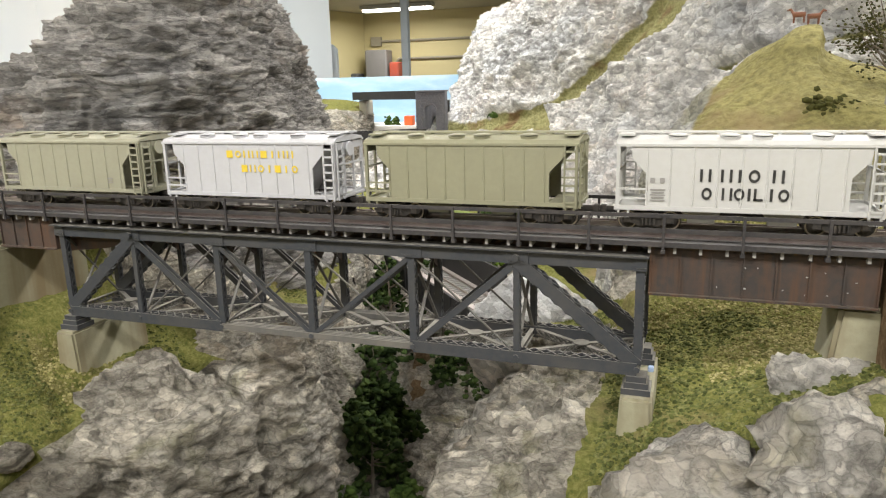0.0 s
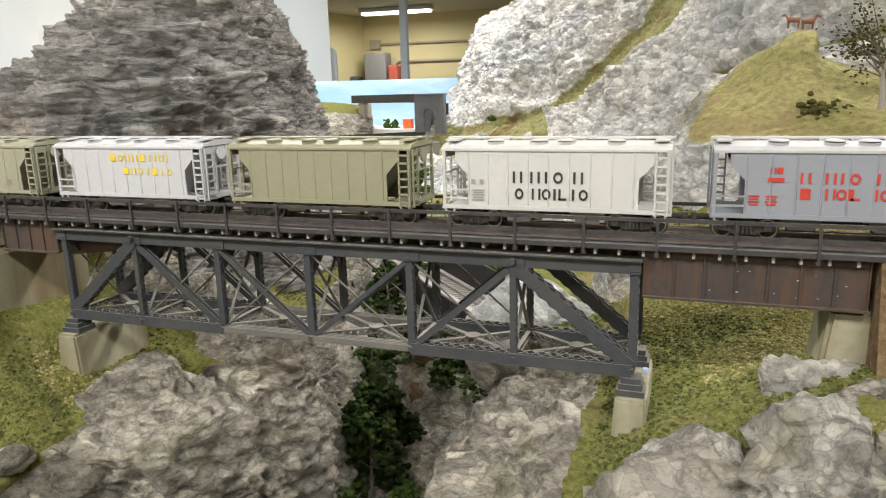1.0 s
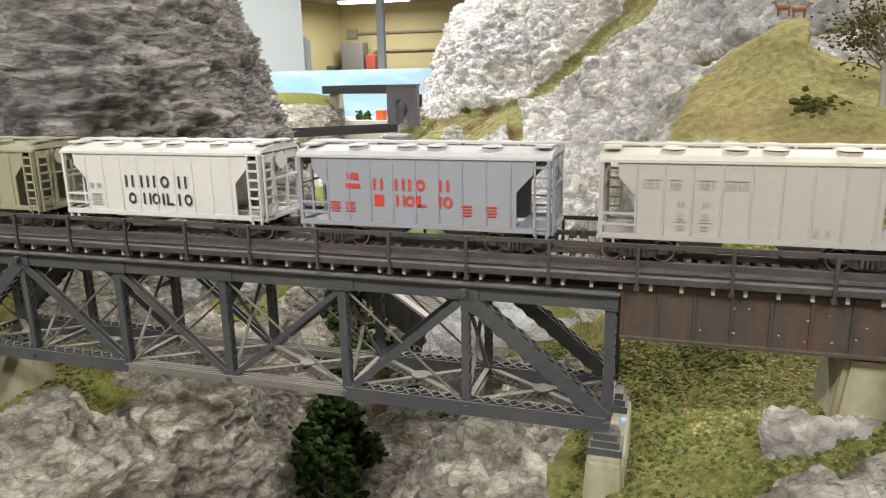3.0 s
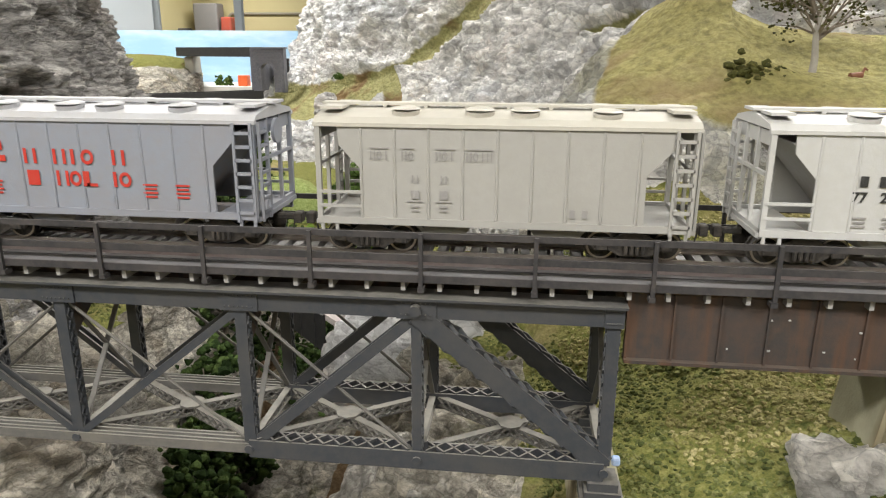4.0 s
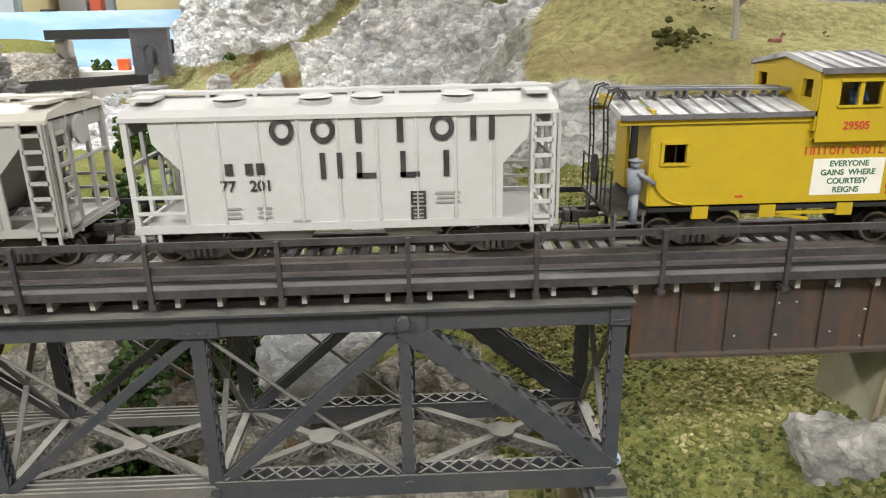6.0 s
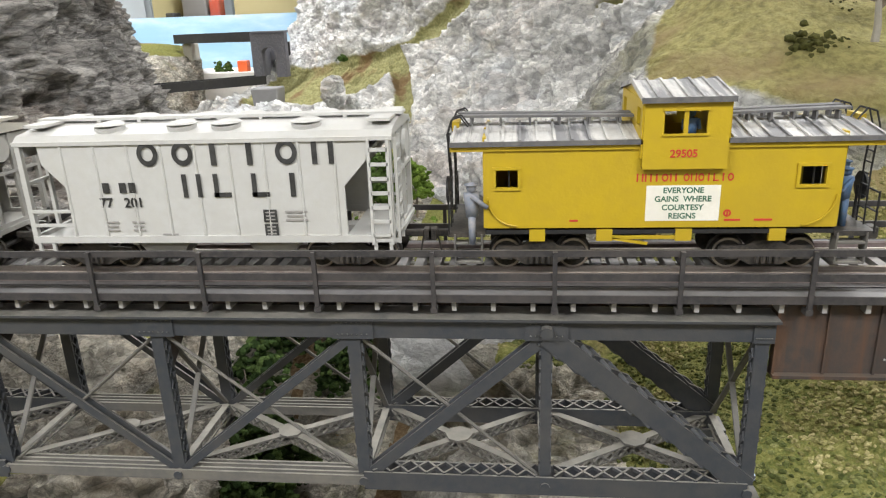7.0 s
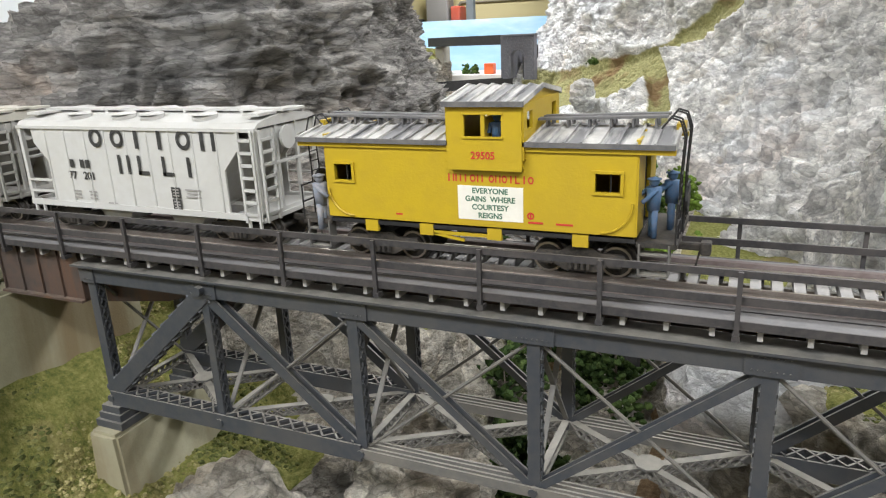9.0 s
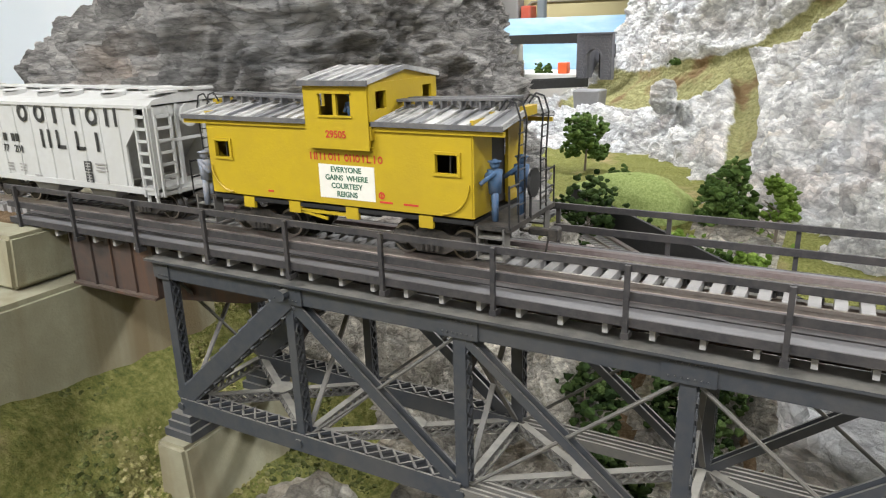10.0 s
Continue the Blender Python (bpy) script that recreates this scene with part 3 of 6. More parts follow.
# ---- bridge ----
YF, YR, YC = 0.349, 0.391, 0.370
X0, P = -0.391, 0.06173
ZB, ZT = 1.3066, 1.3616
XS = [X0 + k * P + d for k, d in enumerate((0.0016, -0.0022, -0.001, 0.0003, 0.0030, 0.0005, 0.0013))]
RAIL = 1.3765


def lattice(bm, a, b, w, n, up, r=0.0007):
    """Zigzag lacing between two edges of a member."""
    a, b, up = Vector(a), Vector(b), Vector(up)
    side = up.normalized() * w / 2
    for i in range(n):
        p, q = a.lerp(b, i / n), a.lerp(b, (i + 1) / n)
        beam(bm, p - side, q + side, r, r * 1.6, up=(b - a).cross(side))
        beam(bm, p + side, q - side, r, r * 1.6, up=(b - a).cross(side))


def rivets(bm, a, b, n, r=0.00045, out=(0, -1, 0)):
    a, b, out = Vector(a), Vector(b), Vector(out)
    for i in range(n):
        p = a.lerp(b, (i + 0.5) / n)
        rod(bm, p, p + out * r, r, 5, r * 0.6)


def build_truss():
    t = empty("deck_truss", pose(0, 0, 0))
    tagged(t, "grey riveted deck truss bridge of six panels", "bridge")
    for y, out in ((YF, -1), (YR, 1)):
        bm = B()
        box(bm, (X0 + 3 * P, y, ZT), (6 * P + 0.008, 0.005, 0.0068))
        box(bm, (X0 + 3 * P, y, ZT + 0.0038), (6 * P + 0.010, 0.0105, 0.0008))
        rivets(bm, (X0, y + out * 0.0025, ZT + 0.0025), (X0 + 6 * P, y + out * 0.0025, ZT + 0.0025), 120, 0.0003, (0, out, 0))
        part("top_chord", bm, M_STEEL, t)
        for k in range(7):
            bm = B()
            w = 0.013 if k in (1, 2, 3, 4, 5) else 0.006
            box(bm, (XS[k], y + out * 0.0028, ZT - 0.0002), (w, 0.0008, 0.0066))
            rivets(bm, (XS[k] - w * 0.42, y + out * 0.0032, ZT + 0.0018), (XS[k] + w * 0.42, y + out * 0.0032, ZT + 0.0018), 7, 0.00035, (0, out, 0))
            rivets(bm, (XS[k] - w * 0.42, y + out * 0.0032, ZT - 0.0020), (XS[k] + w * 0.42, y + out * 0.0032, ZT - 0.0020), 7, 0.00035, (0, out, 0))
            if k in (1, 5):
                rod(bm, (XS[k], y + out * 0.003, ZT), (XS[k], y + out * 0.0058, ZT), 0.0019, 10)
            part("gusset_plate", bm, M_STEEL, t)
            bm = B()
            rod(bm, (XS[k], y - 0.0042, ZB), (XS[k], y + 0.0042, ZB), 0.0016, 8)
            part("pin", bm, M_STEEL, t)
        # bottom chord: two webs with laced top in the outer panels, bars in the middle
        for k in range(6):
            a, b = XS[k], XS[k + 1]
            bm = B()
            for s in (-1, 1):
                box(bm, ((a + b) / 2, y + s * 0.0032, ZB), (b - a, 0.0008, 0.0066 if k not in (2, 3) else 0.0036))
            if k in (2, 3):
                for s in (-1, 1):
                    box(bm, ((a + b) / 2, y + s * 0.0012, ZB), (b - a, 0.0008, 0.0036))
            else:
                lattice(bm, (a + 0.003, y, ZB + 0.0033), (b - 0.003, y, ZB + 0.0033), 0.0062, 9, (0, 1, 0))
            part("bottom_chord", bm, M_STEEL_TAN if k in (2, 3) else M_STEEL, t)
        for k in range(7):
            x = XS[k]
            bm = B()
            w = 0.0040 if k not in (1, 5) else 0.0032
            box(bm, (x, y + out * 0.0017, (ZT + ZB) / 2), (w, 0.0009, ZT - ZB - 0.004))
            box(bm, (x, y - out * 0.0017, (ZT + ZB) / 2), (w, 0.0009, ZT - ZB - 0.004))
            lattice(bm, (x - w / 2, y, ZB + 0.004), (x - w / 2, y, ZT - 0.004), 0.0032, 10, (0, 1, 0), 0.0005)
            lattice(bm, (x + w / 2, y, ZB + 0.004), (x + w / 2, y, ZT - 0.004), 0.0032, 10, (0, 1, 0), 0.0005)
            part("vertical_post", bm, M_STEEL, t)
        # inclined end posts
        for a, b in ((0, 1), (6, 5)):
            pa, pb = Vector((XS[a], y, ZB + 0.002)), Vector((XS[b], y, ZT - 0.002))
            bm = B()
            d = (pb - pa).normalized()
            side = Vector((0, 1, 0)).cross(d) * 0.0036
            for s in (-1, 1):
                beam(bm, pa + Vector((0, s * 0.0026, 0)), pb + Vector((0, s * 0.0026, 0)), 0.0008, 0.0066)
            lattice(bm, pa + side, pb + side, 0.005, 11, (0, 1, 0))
            lattice(bm, pa - side, pb - side, 0.005, 11, (0, 1, 0))
            part("end_post", bm, M_STEEL, t)
        # main diagonals, then thin counters
        for a, b, w in ((1, 2, 0.0040), (2, 3, 0.0026), (5, 4, 0.0036), (4, 3, 0.0026)):
            pa, pb = Vector((XS[a], y, ZT - 0.003)), Vector((XS[b], y, ZB))
            for s in (-1, 1):
                bm = B()
                beam(bm, pa + Vector((0, s * 0.0016, 0)), pb + Vector((0, s * 0.0016, 0)), 0.0008, w)
                part("diagonal", bm, M_STEEL, t)
        for a, b in ((3, 2), (3, 4), (2, 1), (4, 5)):
            bm = B()
            rod(bm, (XS[a], y, ZT - 0.003), (XS[b], y, ZB), 0.0006, 6)
            part("counter_rod", bm, M_STEEL_TAN, t)
    # cross bracing between the trusses
    for k in range(7):
        x = XS[k]
        bm = B()
        box(bm, (x, YC, ZT - 0.002), (0.0035, YR - YF - 0.007, 0.009))
        part("floor_beam", bm, M_RUST, t)
        if 0 < k < 6:
            for ya, s in ((YF + 0.0024, 1), (YR - 0.0024, -1)):
                bm = B()
                tri = [(ya, ZT - 0.0045), (ya + s * 0.0165, ZT - 0.0045), (ya + s * 0.0165, ZT - 0.0075), (ya, ZT - 0.0195)]
                va, vb = [[bm.verts.new((x + d, yy, zz)) for yy, zz in tri] for d in (-0.0006, 0.0006)]
                bm.faces.new(va)
                bm.faces.new(vb[::-1])
                for q in range(4):
                    bm.faces.new((va[q], vb[q], vb[(q + 1) % 4], va[(q + 1) % 4]))
                bmesh.ops.recalc_face_normals(bm, faces=bm.faces)
                part("knee_bracket", bm, M_RUST, t)
        bm = B()
        for s in (-1, 1):
            beam(bm, (x, YF + 0.003, ZB + s * 0.0018), (x, YR - 0.003, ZB + s * 0.0018), 0.0026, 0.0006)
        lattice(bm, (x, YF + 0.004, ZB), (x, YR - 0.004, ZB), 0.0036, 9, (0, 0, 1))
        part("bottom_strut", bm, M_STEEL_TAN, t)
        for s in (0, 1):
            bm = B()
            beam(bm, (x, YF + 0.003 if s else YR - 0.003, ZB + 0.003), (x, YR - 0.003 if s else YF + 0.003, ZT - 0.006), 0.0018, 0.0007)
            part("sway_brace", bm, M_STEEL_TAN, t)
    for k in range(6):
        a, b = XS[k], XS[k + 1]
        c = (a + b) / 2
        for ya, yb in ((YF + 0.003, YR - 0.003), (YR - 0.003, YF + 0.003)):
            bm = B()
            for s in (-1, 1):
                beam(bm, (a + 0.003, ya, ZB + s * 0.0018), (b - 0.003, yb, ZB + s * 0.0018), 0.0028, 0.0006)
            pa, pb = Vector((a + 0.003, ya, ZB)), Vector((b - 0.003, yb, ZB))
            sd = (pb - pa).cross(Vector((0, 0, 1))).normalized() * 0.0012
            lattice(bm, pa + sd, pb + sd, 0.0036, 15, (0, 0, 1), 0.0006)
            lattice(bm, pa - sd, pb - sd, 0.0036, 15, (0, 0, 1), 0.0006)
            part("lateral_brace", bm, M_STEEL_TAN, t)
        bm = B()
        rod(bm, (c, YC, ZB + 0.0022), (c, YC, ZB + 0.003), 0.0048, 8)
        part("brace_plate", bm, M_STEEL_TAN, t)
    # bearing shoes
    for x in (XS[0], XS[6]):
        for y in (YF, YR):
            bm = B()
            box(bm, (x, y, ZB - 0.0048), (0.010, 0.010, 0.003))
            box(bm, (x, y, ZB - 0.0078), (0.012, 0.012, 0.0030))
            box(bm, (x, y, ZB - 0.0109), (0.0145, 0.0145, 0.0032))
            part("bearing_shoe", bm, M_STEEL, t)
    # inner stringers carrying the deck
    bm = B()
    for y in (YC - 0.009, YC + 0.009):
        box(bm, (X0 + 3 * P, y, ZT + 0.0055), (6 * P, 0.003, 0.007))
    part("stringer", bm, M_RUST, t)
    for y in (YC - 0.012, YC + 0.012):
        bm = B()
        prism(bm, [(X0 - 0.004, ZT + 0.0020), (XS[1] - 0.006, ZT + 0.0020), (XS[1] - 0.006, ZT - 0.006), (X0 + 0.030, ZT - 0.0125), (X0 - 0.004, ZT - 0.0165)], y - 0.0006, y + 0.0006)
        part("end_stringer", bm, M_RUST, t)


build_truss()


def girder(name, xa, xb, y, zb, zt, panels):
    g = empty(name)
    tagged(g, "rust-streaked dark plate girder approach span", "girder", "approach girders")
    bm = B()
    box(bm, ((xa + xb) / 2, y, (zb + zt) / 2), (xb - xa, 0.0012, zt - zb))
    part("web", bm, M_RUST, g)
    for z in (zb, zt):
        bm = B()
        box(bm, ((xa + xb) / 2, y, z), (xb - xa, 0.006, 0.001))
        part("flange", bm, M_RUST, g)
    for i in range(panels + 1):
        bm = B()
        box(bm, (xa + (xb - xa) * (0.004 + 0.992 * i / panels), y, (zb + zt) / 2), (0.0007, 0.0030, zt - zb - 0.001))
        part("stiffener", bm, M_RUST, g)


for gy in (YF + 0.0005, YR - 0.0005):
    girder("plate_girder", -0.0155, 0.084, gy, 1.3468, 1.3705, 7)
    girder("plate_girder", -0.445, -0.3965, gy, 1.3485, 1.3705, 4)

fleck_rng = random.Random(5)
for k in range(11):
    fx0, fz0 = fleck_rng.uniform(0.015, 0.078), fleck_rng.uniform(1.349, 1.363)
    fleck = part("paint_fleck", box(B(), (fx0, YF - 0.0004, fz0), (fleck_rng.uniform(0.0003, 0.0010), 0.0004, fleck_rng.uniform(0.0002, 0.0005))), painted("pale_fleck", (0.4, 0.4, 0.38), (0.4, 0.4, 0.4), 0.3, 0.6, 90) if k == 0 else bpy.data.materials["pale_fleck"], bpy.data.objects["plate_girder"])

# deck: ties, rails, planks and railings
DX0, DX1 = -0.475, 0.30


def build_deck():
    d = empty("bridge_deck")
    tagged(d, "weathered bridge deck with ties, walkway planks and handrails", "bridge deck")
    for y0, s in ((0.347, -1), (0.393, 1)):
        for i, (dy, w, h, z, m) in enumerate(((0.0, 0.0065, 0.0014, 1.3730, M_WALK), (0.0050, 0.0030, 0.0014, 1.3733, M_DECK), (0.0078, 0.0020, 0.0026, 1.3750, M_PLANK), (0.0104, 0.0024, 0.0020, 1.3738, M_DECK))):
            bm = B()
            box(bm, ((DX0 + DX1) / 2, y0 - s * dy, z), (DX1 - DX0, w, h))
            part(("walkway_plank", "inner_walkway_plank", "guard_timber", "inner_plank")[i], bm, m, d)
        # edge board coloured dark to stand for the shade band below the walkway
        bm = B()
        box(bm, ((DX0 + DX1) / 2, y0 + s * 0.0034, 1.3726), (DX1 - DX0, 0.0006, 0.0024))
        part("shaded_edge_board", bm, M_DECK, d)
        rx0 = DX0 if s < 0 else -0.2585
        xs = [DX0 + 0.008 + 0.0352 * i for i in range(22)] if s < 0 else [-0.2575 + 0.0352 * i for i in range(16)]
        if s > 0:
            bm = B()
            beam(bm, (rx0, y0 + 0.0030, 1.3865), (rx0 - 0.016, y0 + 0.0030, 1.3785), 0.0009, 0.0019)
            box(bm, (rx0 - 0.016, y0 + 0.0030, 1.3745), (0.0014, 0.0012, 0.0100))
            part("railing_end", bm, M_DECK, d)
        for x in xs:
            bm = B()
            box(bm, (x, y0 + s * 0.0042, 1.3787), (0.0013, 0.0011, 0.0172))
            box(bm, (x, y0 + s * 0.0030, 1.3692), (0.0020, 0.0034, 0.0016))
            part("railing_post", bm, M_DECK, d)
        for z, h in ((1.3865, 0.0019), (1.3793, 0.0022)):
            bm = B()
            box(bm, ((rx0 + DX1) / 2, y0 + s * 0.0030, z), (DX1 - rx0, 0.0009, h))
            part("handrail", bm, M_DECK, d)
    RX0, RX1 = -1.30, 0.80
    for y in (YC - 0.00865, YC + 0.00865):
        bm = B()
        prof = [(0.0005, 0), (0.0005, -0.0009), (0.0002, -0.0011), (0.0002, -0.0020), (0.0011, -0.0023), (0.0011, -0.0026)]
        prof = prof + [(-a, b) for a, b in prof[::-1]]
        va = [bm.verts.new((RX0, y + a, RAIL + b)) for a, b in prof]
        vb = [bm.verts.new((RX1, y + a, RAIL + b)) for a, b in prof]
        bm.faces.new(va)
        bm.faces.new(vb[::-1])
        for i in range(12):
            bm.faces.new((va[i], vb[i], vb[(i + 1) % 12], va[(i + 1) % 12]))
        bmesh.ops.recalc_face_normals(bm, faces=bm.faces)
        part("rail", bm, M_RAIL, d)
    bm = B()
    box(bm, (0, 0, 0), (0.0030, 0.036, 0.0030))
    tie = part("tie", bm, M_TIE, d)
    tie.location = (DX0 + 0.004, YC, 1.3724)
    n = int((DX1 - DX0) / 0.0058)
    for i in range(1, n):
        o = bpy.data.objects.new("tie", tie.data)
        scene.collection.objects.link(o)
        o.parent = d
        o.location = (DX0 + 0.004 + i * 0.0058, YC, 1.3724)
    bm = B()
    for i in range(350):
        x = RX0 + 0.004 + i * 0.0058
        if x < DX0 or x > DX1:
            box(bm, (x, YC, 1.3724), (0.0030, 0.0300, 0.0030))
    part("far_ties", bm, M_TIE, d)["kind"] = "stuff"
    for xa, xb in ((RX0, -0.4755), (0.0865, RX1)):
        bm = B()
        ya, yb, yt = YC - 0.060, YC + 0.055, 0.026
        v = [[bm.verts.new((x, y, z)) for y, z in ((ya, 1.24), (YC - yt, 1.3709), (YC + yt, 1.3709), (yb, 1.24))] for x in (xa, xb)]
        for k in range(4):
            bm.faces.new((v[0][k], v[0][(k + 1) % 4], v[1][(k + 1) % 4], v[1][k]))
        bm.faces.new(v[0])
        bm.faces.new(v[1])
        bmesh.ops.subdivide_edges(bm, edges=[e for e in bm.edges if abs(e.verts[0].co.x - e.verts[1].co.x) > 0.1], cuts=120)
        bmesh.ops.recalc_face_normals(bm, faces=bm.faces)
        tagged(part("roadbed", bm, M_SOIL), "brown gravelly embankment under the track", "embankment", kind="structure")
    bm = B()
    box(bm, (0, 0, 0), (0.0014, 0.010, 0.0030))
    arm = part("bracket", bm, M_TIE, d)
    arm.location = (DX0 + 0.003, 0.3505, 1.3694)
    for i in range(1, int((DX1 - DX0) / 0.0117)):
        for y in (0.3505, 0.3895):
            o = bpy.data.objects.new("bracket", arm.data)
            scene.collection.objects.link(o)
            o.parent = d
            o.location = (DX0 + 0.003 + i * 0.0117, y, 1.3694)


build_deck()


# concrete piers and abutments
def pier(x, ztop, zbot):
    bm = B()
    w0, w1 = 0.0078, 0.0115
    prism(bm, [(x - w1, zbot), (x + w1, zbot), (x + w0, ztop), (x - w0, ztop)], YF - 0.012, YR + 0.012)
    soften(bm, 0.0015, 2)
    p = part("bridge_pier", bm, M_CONC)
    tagged(p, "yellowed concrete bridge pier with tapered sides", "pier", "bridge piers")


pier(XS[0], ZB - 0.0125, 1.225)
pier(XS[6] + 0.0005, ZB - 0.0125, 1.225)


def abutments():
    bm = B()
    prism(bm, [(-0.62, 1.2), (-0.447, 1.2), (-0.447, 1.347), (-0.62, 1.347)], 0.24, 0.42)
    soften(bm, 0.002, 2)
    a = part("abutment", bm, M_CONC)
    tagged(a, "stained yellowish concrete bridge abutment wall", "abutment")
    bm = B()
    prism(bm, [(-0.535, 1.348), (-0.458, 1.348), (-0.455, 1.3705), (-0.515, 1.3705), (-0.515, 1.3585), (-0.535, 1.3585)], 0.33, 0.41)
    soften(bm, 0.0015, 2)
    part("bearing_block", bm, M_CONC, a)
    bm = B()
    prism(bm, [(0.064, 1.29), (0.105, 1.29), (0.105, 1.3455), (0.070, 1.3455)], 0.352, 0.388)
    soften(bm, 0.002, 2)
    tagged(part("abutment", bm, M_CONC), "small concrete abutment under the girder end", "abutment")


abutments()

# ---- train ----
SPEED, CAR = 0.0883, 0.135
HL, SILL, EAVE = 0.0582, 0.0125, 0.0424
TRAIN = []


def text_mesh(body, size, extrude=0.00005):
    cu = bpy.data.curves.new("text", "FONT")
    cu.body, cu.size, cu.extrude, cu.align_x, cu.align_y = body, size, extrude, "CENTER", "CENTER"
    cu.offset = size * 0.022
    ob = bpy.data.objects.new("text", cu)
    scene.collection.objects.link(ob)
    me = bpy.data.meshes.new_from_object(ob)
    bpy.data.objects.remove(ob)
    bpy.data.curves.remove(cu)
    return me


def lettering(name, body, x, z, size, y, material, parent):
    me = text_mesh(body, size)
    me.materials.append(material)
    ob = new(name, me)
    ob.parent = parent
    ob.matrix_local = pose(x, y, z, 90, 0, 0)
    return ob


def mark(shape, x, z, w, h, y, material, parent, name="painted_mark"):
    """A plain painted shape: ring, bar, twin bars or block."""
    bm = B()
    t = 0.00008
    st = w * 0.24
    if shape == "o":
        n = 20
        ra, rb = [[bm.verts.new((x + math.cos(i * 2 * math.pi / n) * w / 2 * k, y - t, z + math.sin(i * 2 * math.pi / n) * h / 2 * k)) for i in range(n)] for k in (1.0, 0.56)]
        for i in range(n):
            j = (i + 1) % n
            bm.faces.new((ra[i], ra[j], rb[j], rb[i]))
    elif shape == "h":
        for sx in (-1, 1):
            box(bm, (x + sx * (w / 2 - st / 2), y - t / 2, z), (st, t, h))
    elif shape == "i":
        box(bm, (x, y - t / 2, z), (st * 1.1, t, h))
    elif shape == "l":
        box(bm, (x - w * 0.3, y - t / 2, z), (st, t, h))
        box(bm, (x, y - t / 2, z - h / 2 + st / 2), (w * 0.9, t, st))
    else:
        box(bm, (x, y - t / 2, z), (w, t, h))
    return part(name, bm, material, parent)


M_INK = painted("black_lettering", (0.02, 0.02, 0.02), (0.3, 0.3, 0.3), 0.2, 0.5, 300)
M_INK_GREY = painted("faded_lettering", (0.28, 0.27, 0.26), (0.4, 0.4, 0.38), 0.4, 0.6, 300)
M_INK_RED = painted("red_lettering", (0.50, 0.035, 0.025), (0.4, 0.12, 0.08), 0.3, 0.5, 300)
M_INK_YEL = painted("yellow_lettering", (0.75, 0.55, 0.04), (0.6, 0.55, 0.3), 0.3, 0.5, 300)
M_INK_GREEN = painted("green_lettering", (0.03, 0.12, 0.07), (0.2, 0.3, 0.2), 0.3, 0.5, 300)


def truck(parent, x):
    t = part("truck_frame", prism(B(), [(x - 0.0140, 0.0058), (x - 0.0128, 0.0078), (x - 0.0060, 0.0078), (x - 0.0035, 0.0094), (x + 0.0035, 0.0094), (x + 0.0060, 0.0078), (x + 0.0128, 0.0078), (x + 0.0140, 0.0058), (x + 0.0125, 0.0036), (x + 0.0085, 0.0042), (x + 0.0045, 0.0020), (x - 0.0045, 0.0020), (x - 0.0085, 0.0042), (x - 0.0125, 0.0036)], -0.0128, -0.0112), M_TRUCK, parent, "cast truck sideframe")
    bm = prism(B(), [(x - 0.0140, 0.0058), (x - 0.0060, 0.0078), (x - 0.0035, 0.0094), (x + 0.0035, 0.0094), (x + 0.0060, 0.0078), (x + 0.0140, 0.0058), (x + 0.0045, 0.0020), (x - 0.0045, 0.0020)], 0.0112, 0.0128)
    part("truck_frame", bm, M_TRUCK, parent)
    bm = B()
    box(bm, (x, 0, 0.0068), (0.005, 0.022, 0.004))
    for k in range(4):
        rod(bm, (x - 0.0027 + k * 0.0018, -0.0137, 0.0030), (x - 0.0027 + k * 0.0018, -0.0137, 0.0062), 0.00075, 6)
    part("bolster", bm, M_TRUCK, parent)
    for dx in (-0.0102, 0.0102):
        bm = B()
        rod(bm, (0, -0.0115, 0), (0, 0.0115, 0), 0.0011, 8)
        for sy in (-1, 1):
            rod(bm, (0, sy * 0.0076, 0), (0, sy * 0.0100, 0), 0.0048, 20)
            rod(bm, (0, sy * 0.0066, 0), (0, sy * 0.0076, 0), 0.0055, 20)
        w = part("wheelset", bm, M_TRUCK, parent)
        w.location = (x + dx, 0, 0.0048)
        for sy in (-1, 1):
            bm = B()
            n = 20
            ra = [[bm.verts.new((math.cos(i * 2 * math.pi / n) * r, sy * 0.0101, math.sin(i * 2 * math.pi / n) * r)) for i in range(n)] for r in (0.0047, 0.0040)]
            for i in range(n):
                j = (i + 1) % n
                bm.faces.new((ra[0][i], ra[0][j], ra[1][j], ra[1][i]))
            part("wheel_tread", bm, M_RAIL, w, "bright metal wheel rim")
        bm = B()
        box(bm, (x + dx, -0.0133, 0.0054), (0.0042, 0.0012, 0.0034))
        soften(bm, 0.0004)
        part("journal_box", bm, M_TRUCK, parent)


def coupler(parent, x, s):
    bm = B()
    box(bm, (x + s * 0.0035, 0, 0.0085), (0.008, 0.0022, 0.0022))
    box(bm, (x + s * 0.0076, -0.0008, 0.0085), (0.0030, 0.0042, 0.0038))
    soften(bm, 0.0004)
    part("coupler", bm, M_TRUCK, parent)
    bm = B()
    rod(bm, (x + s * 0.006, -0.001, 0.0075), (x + s * 0.005, -0.001, 0.0025), 0.0003, 5)
    part("uncoupling_pin", bm, M_TRUCK, parent)


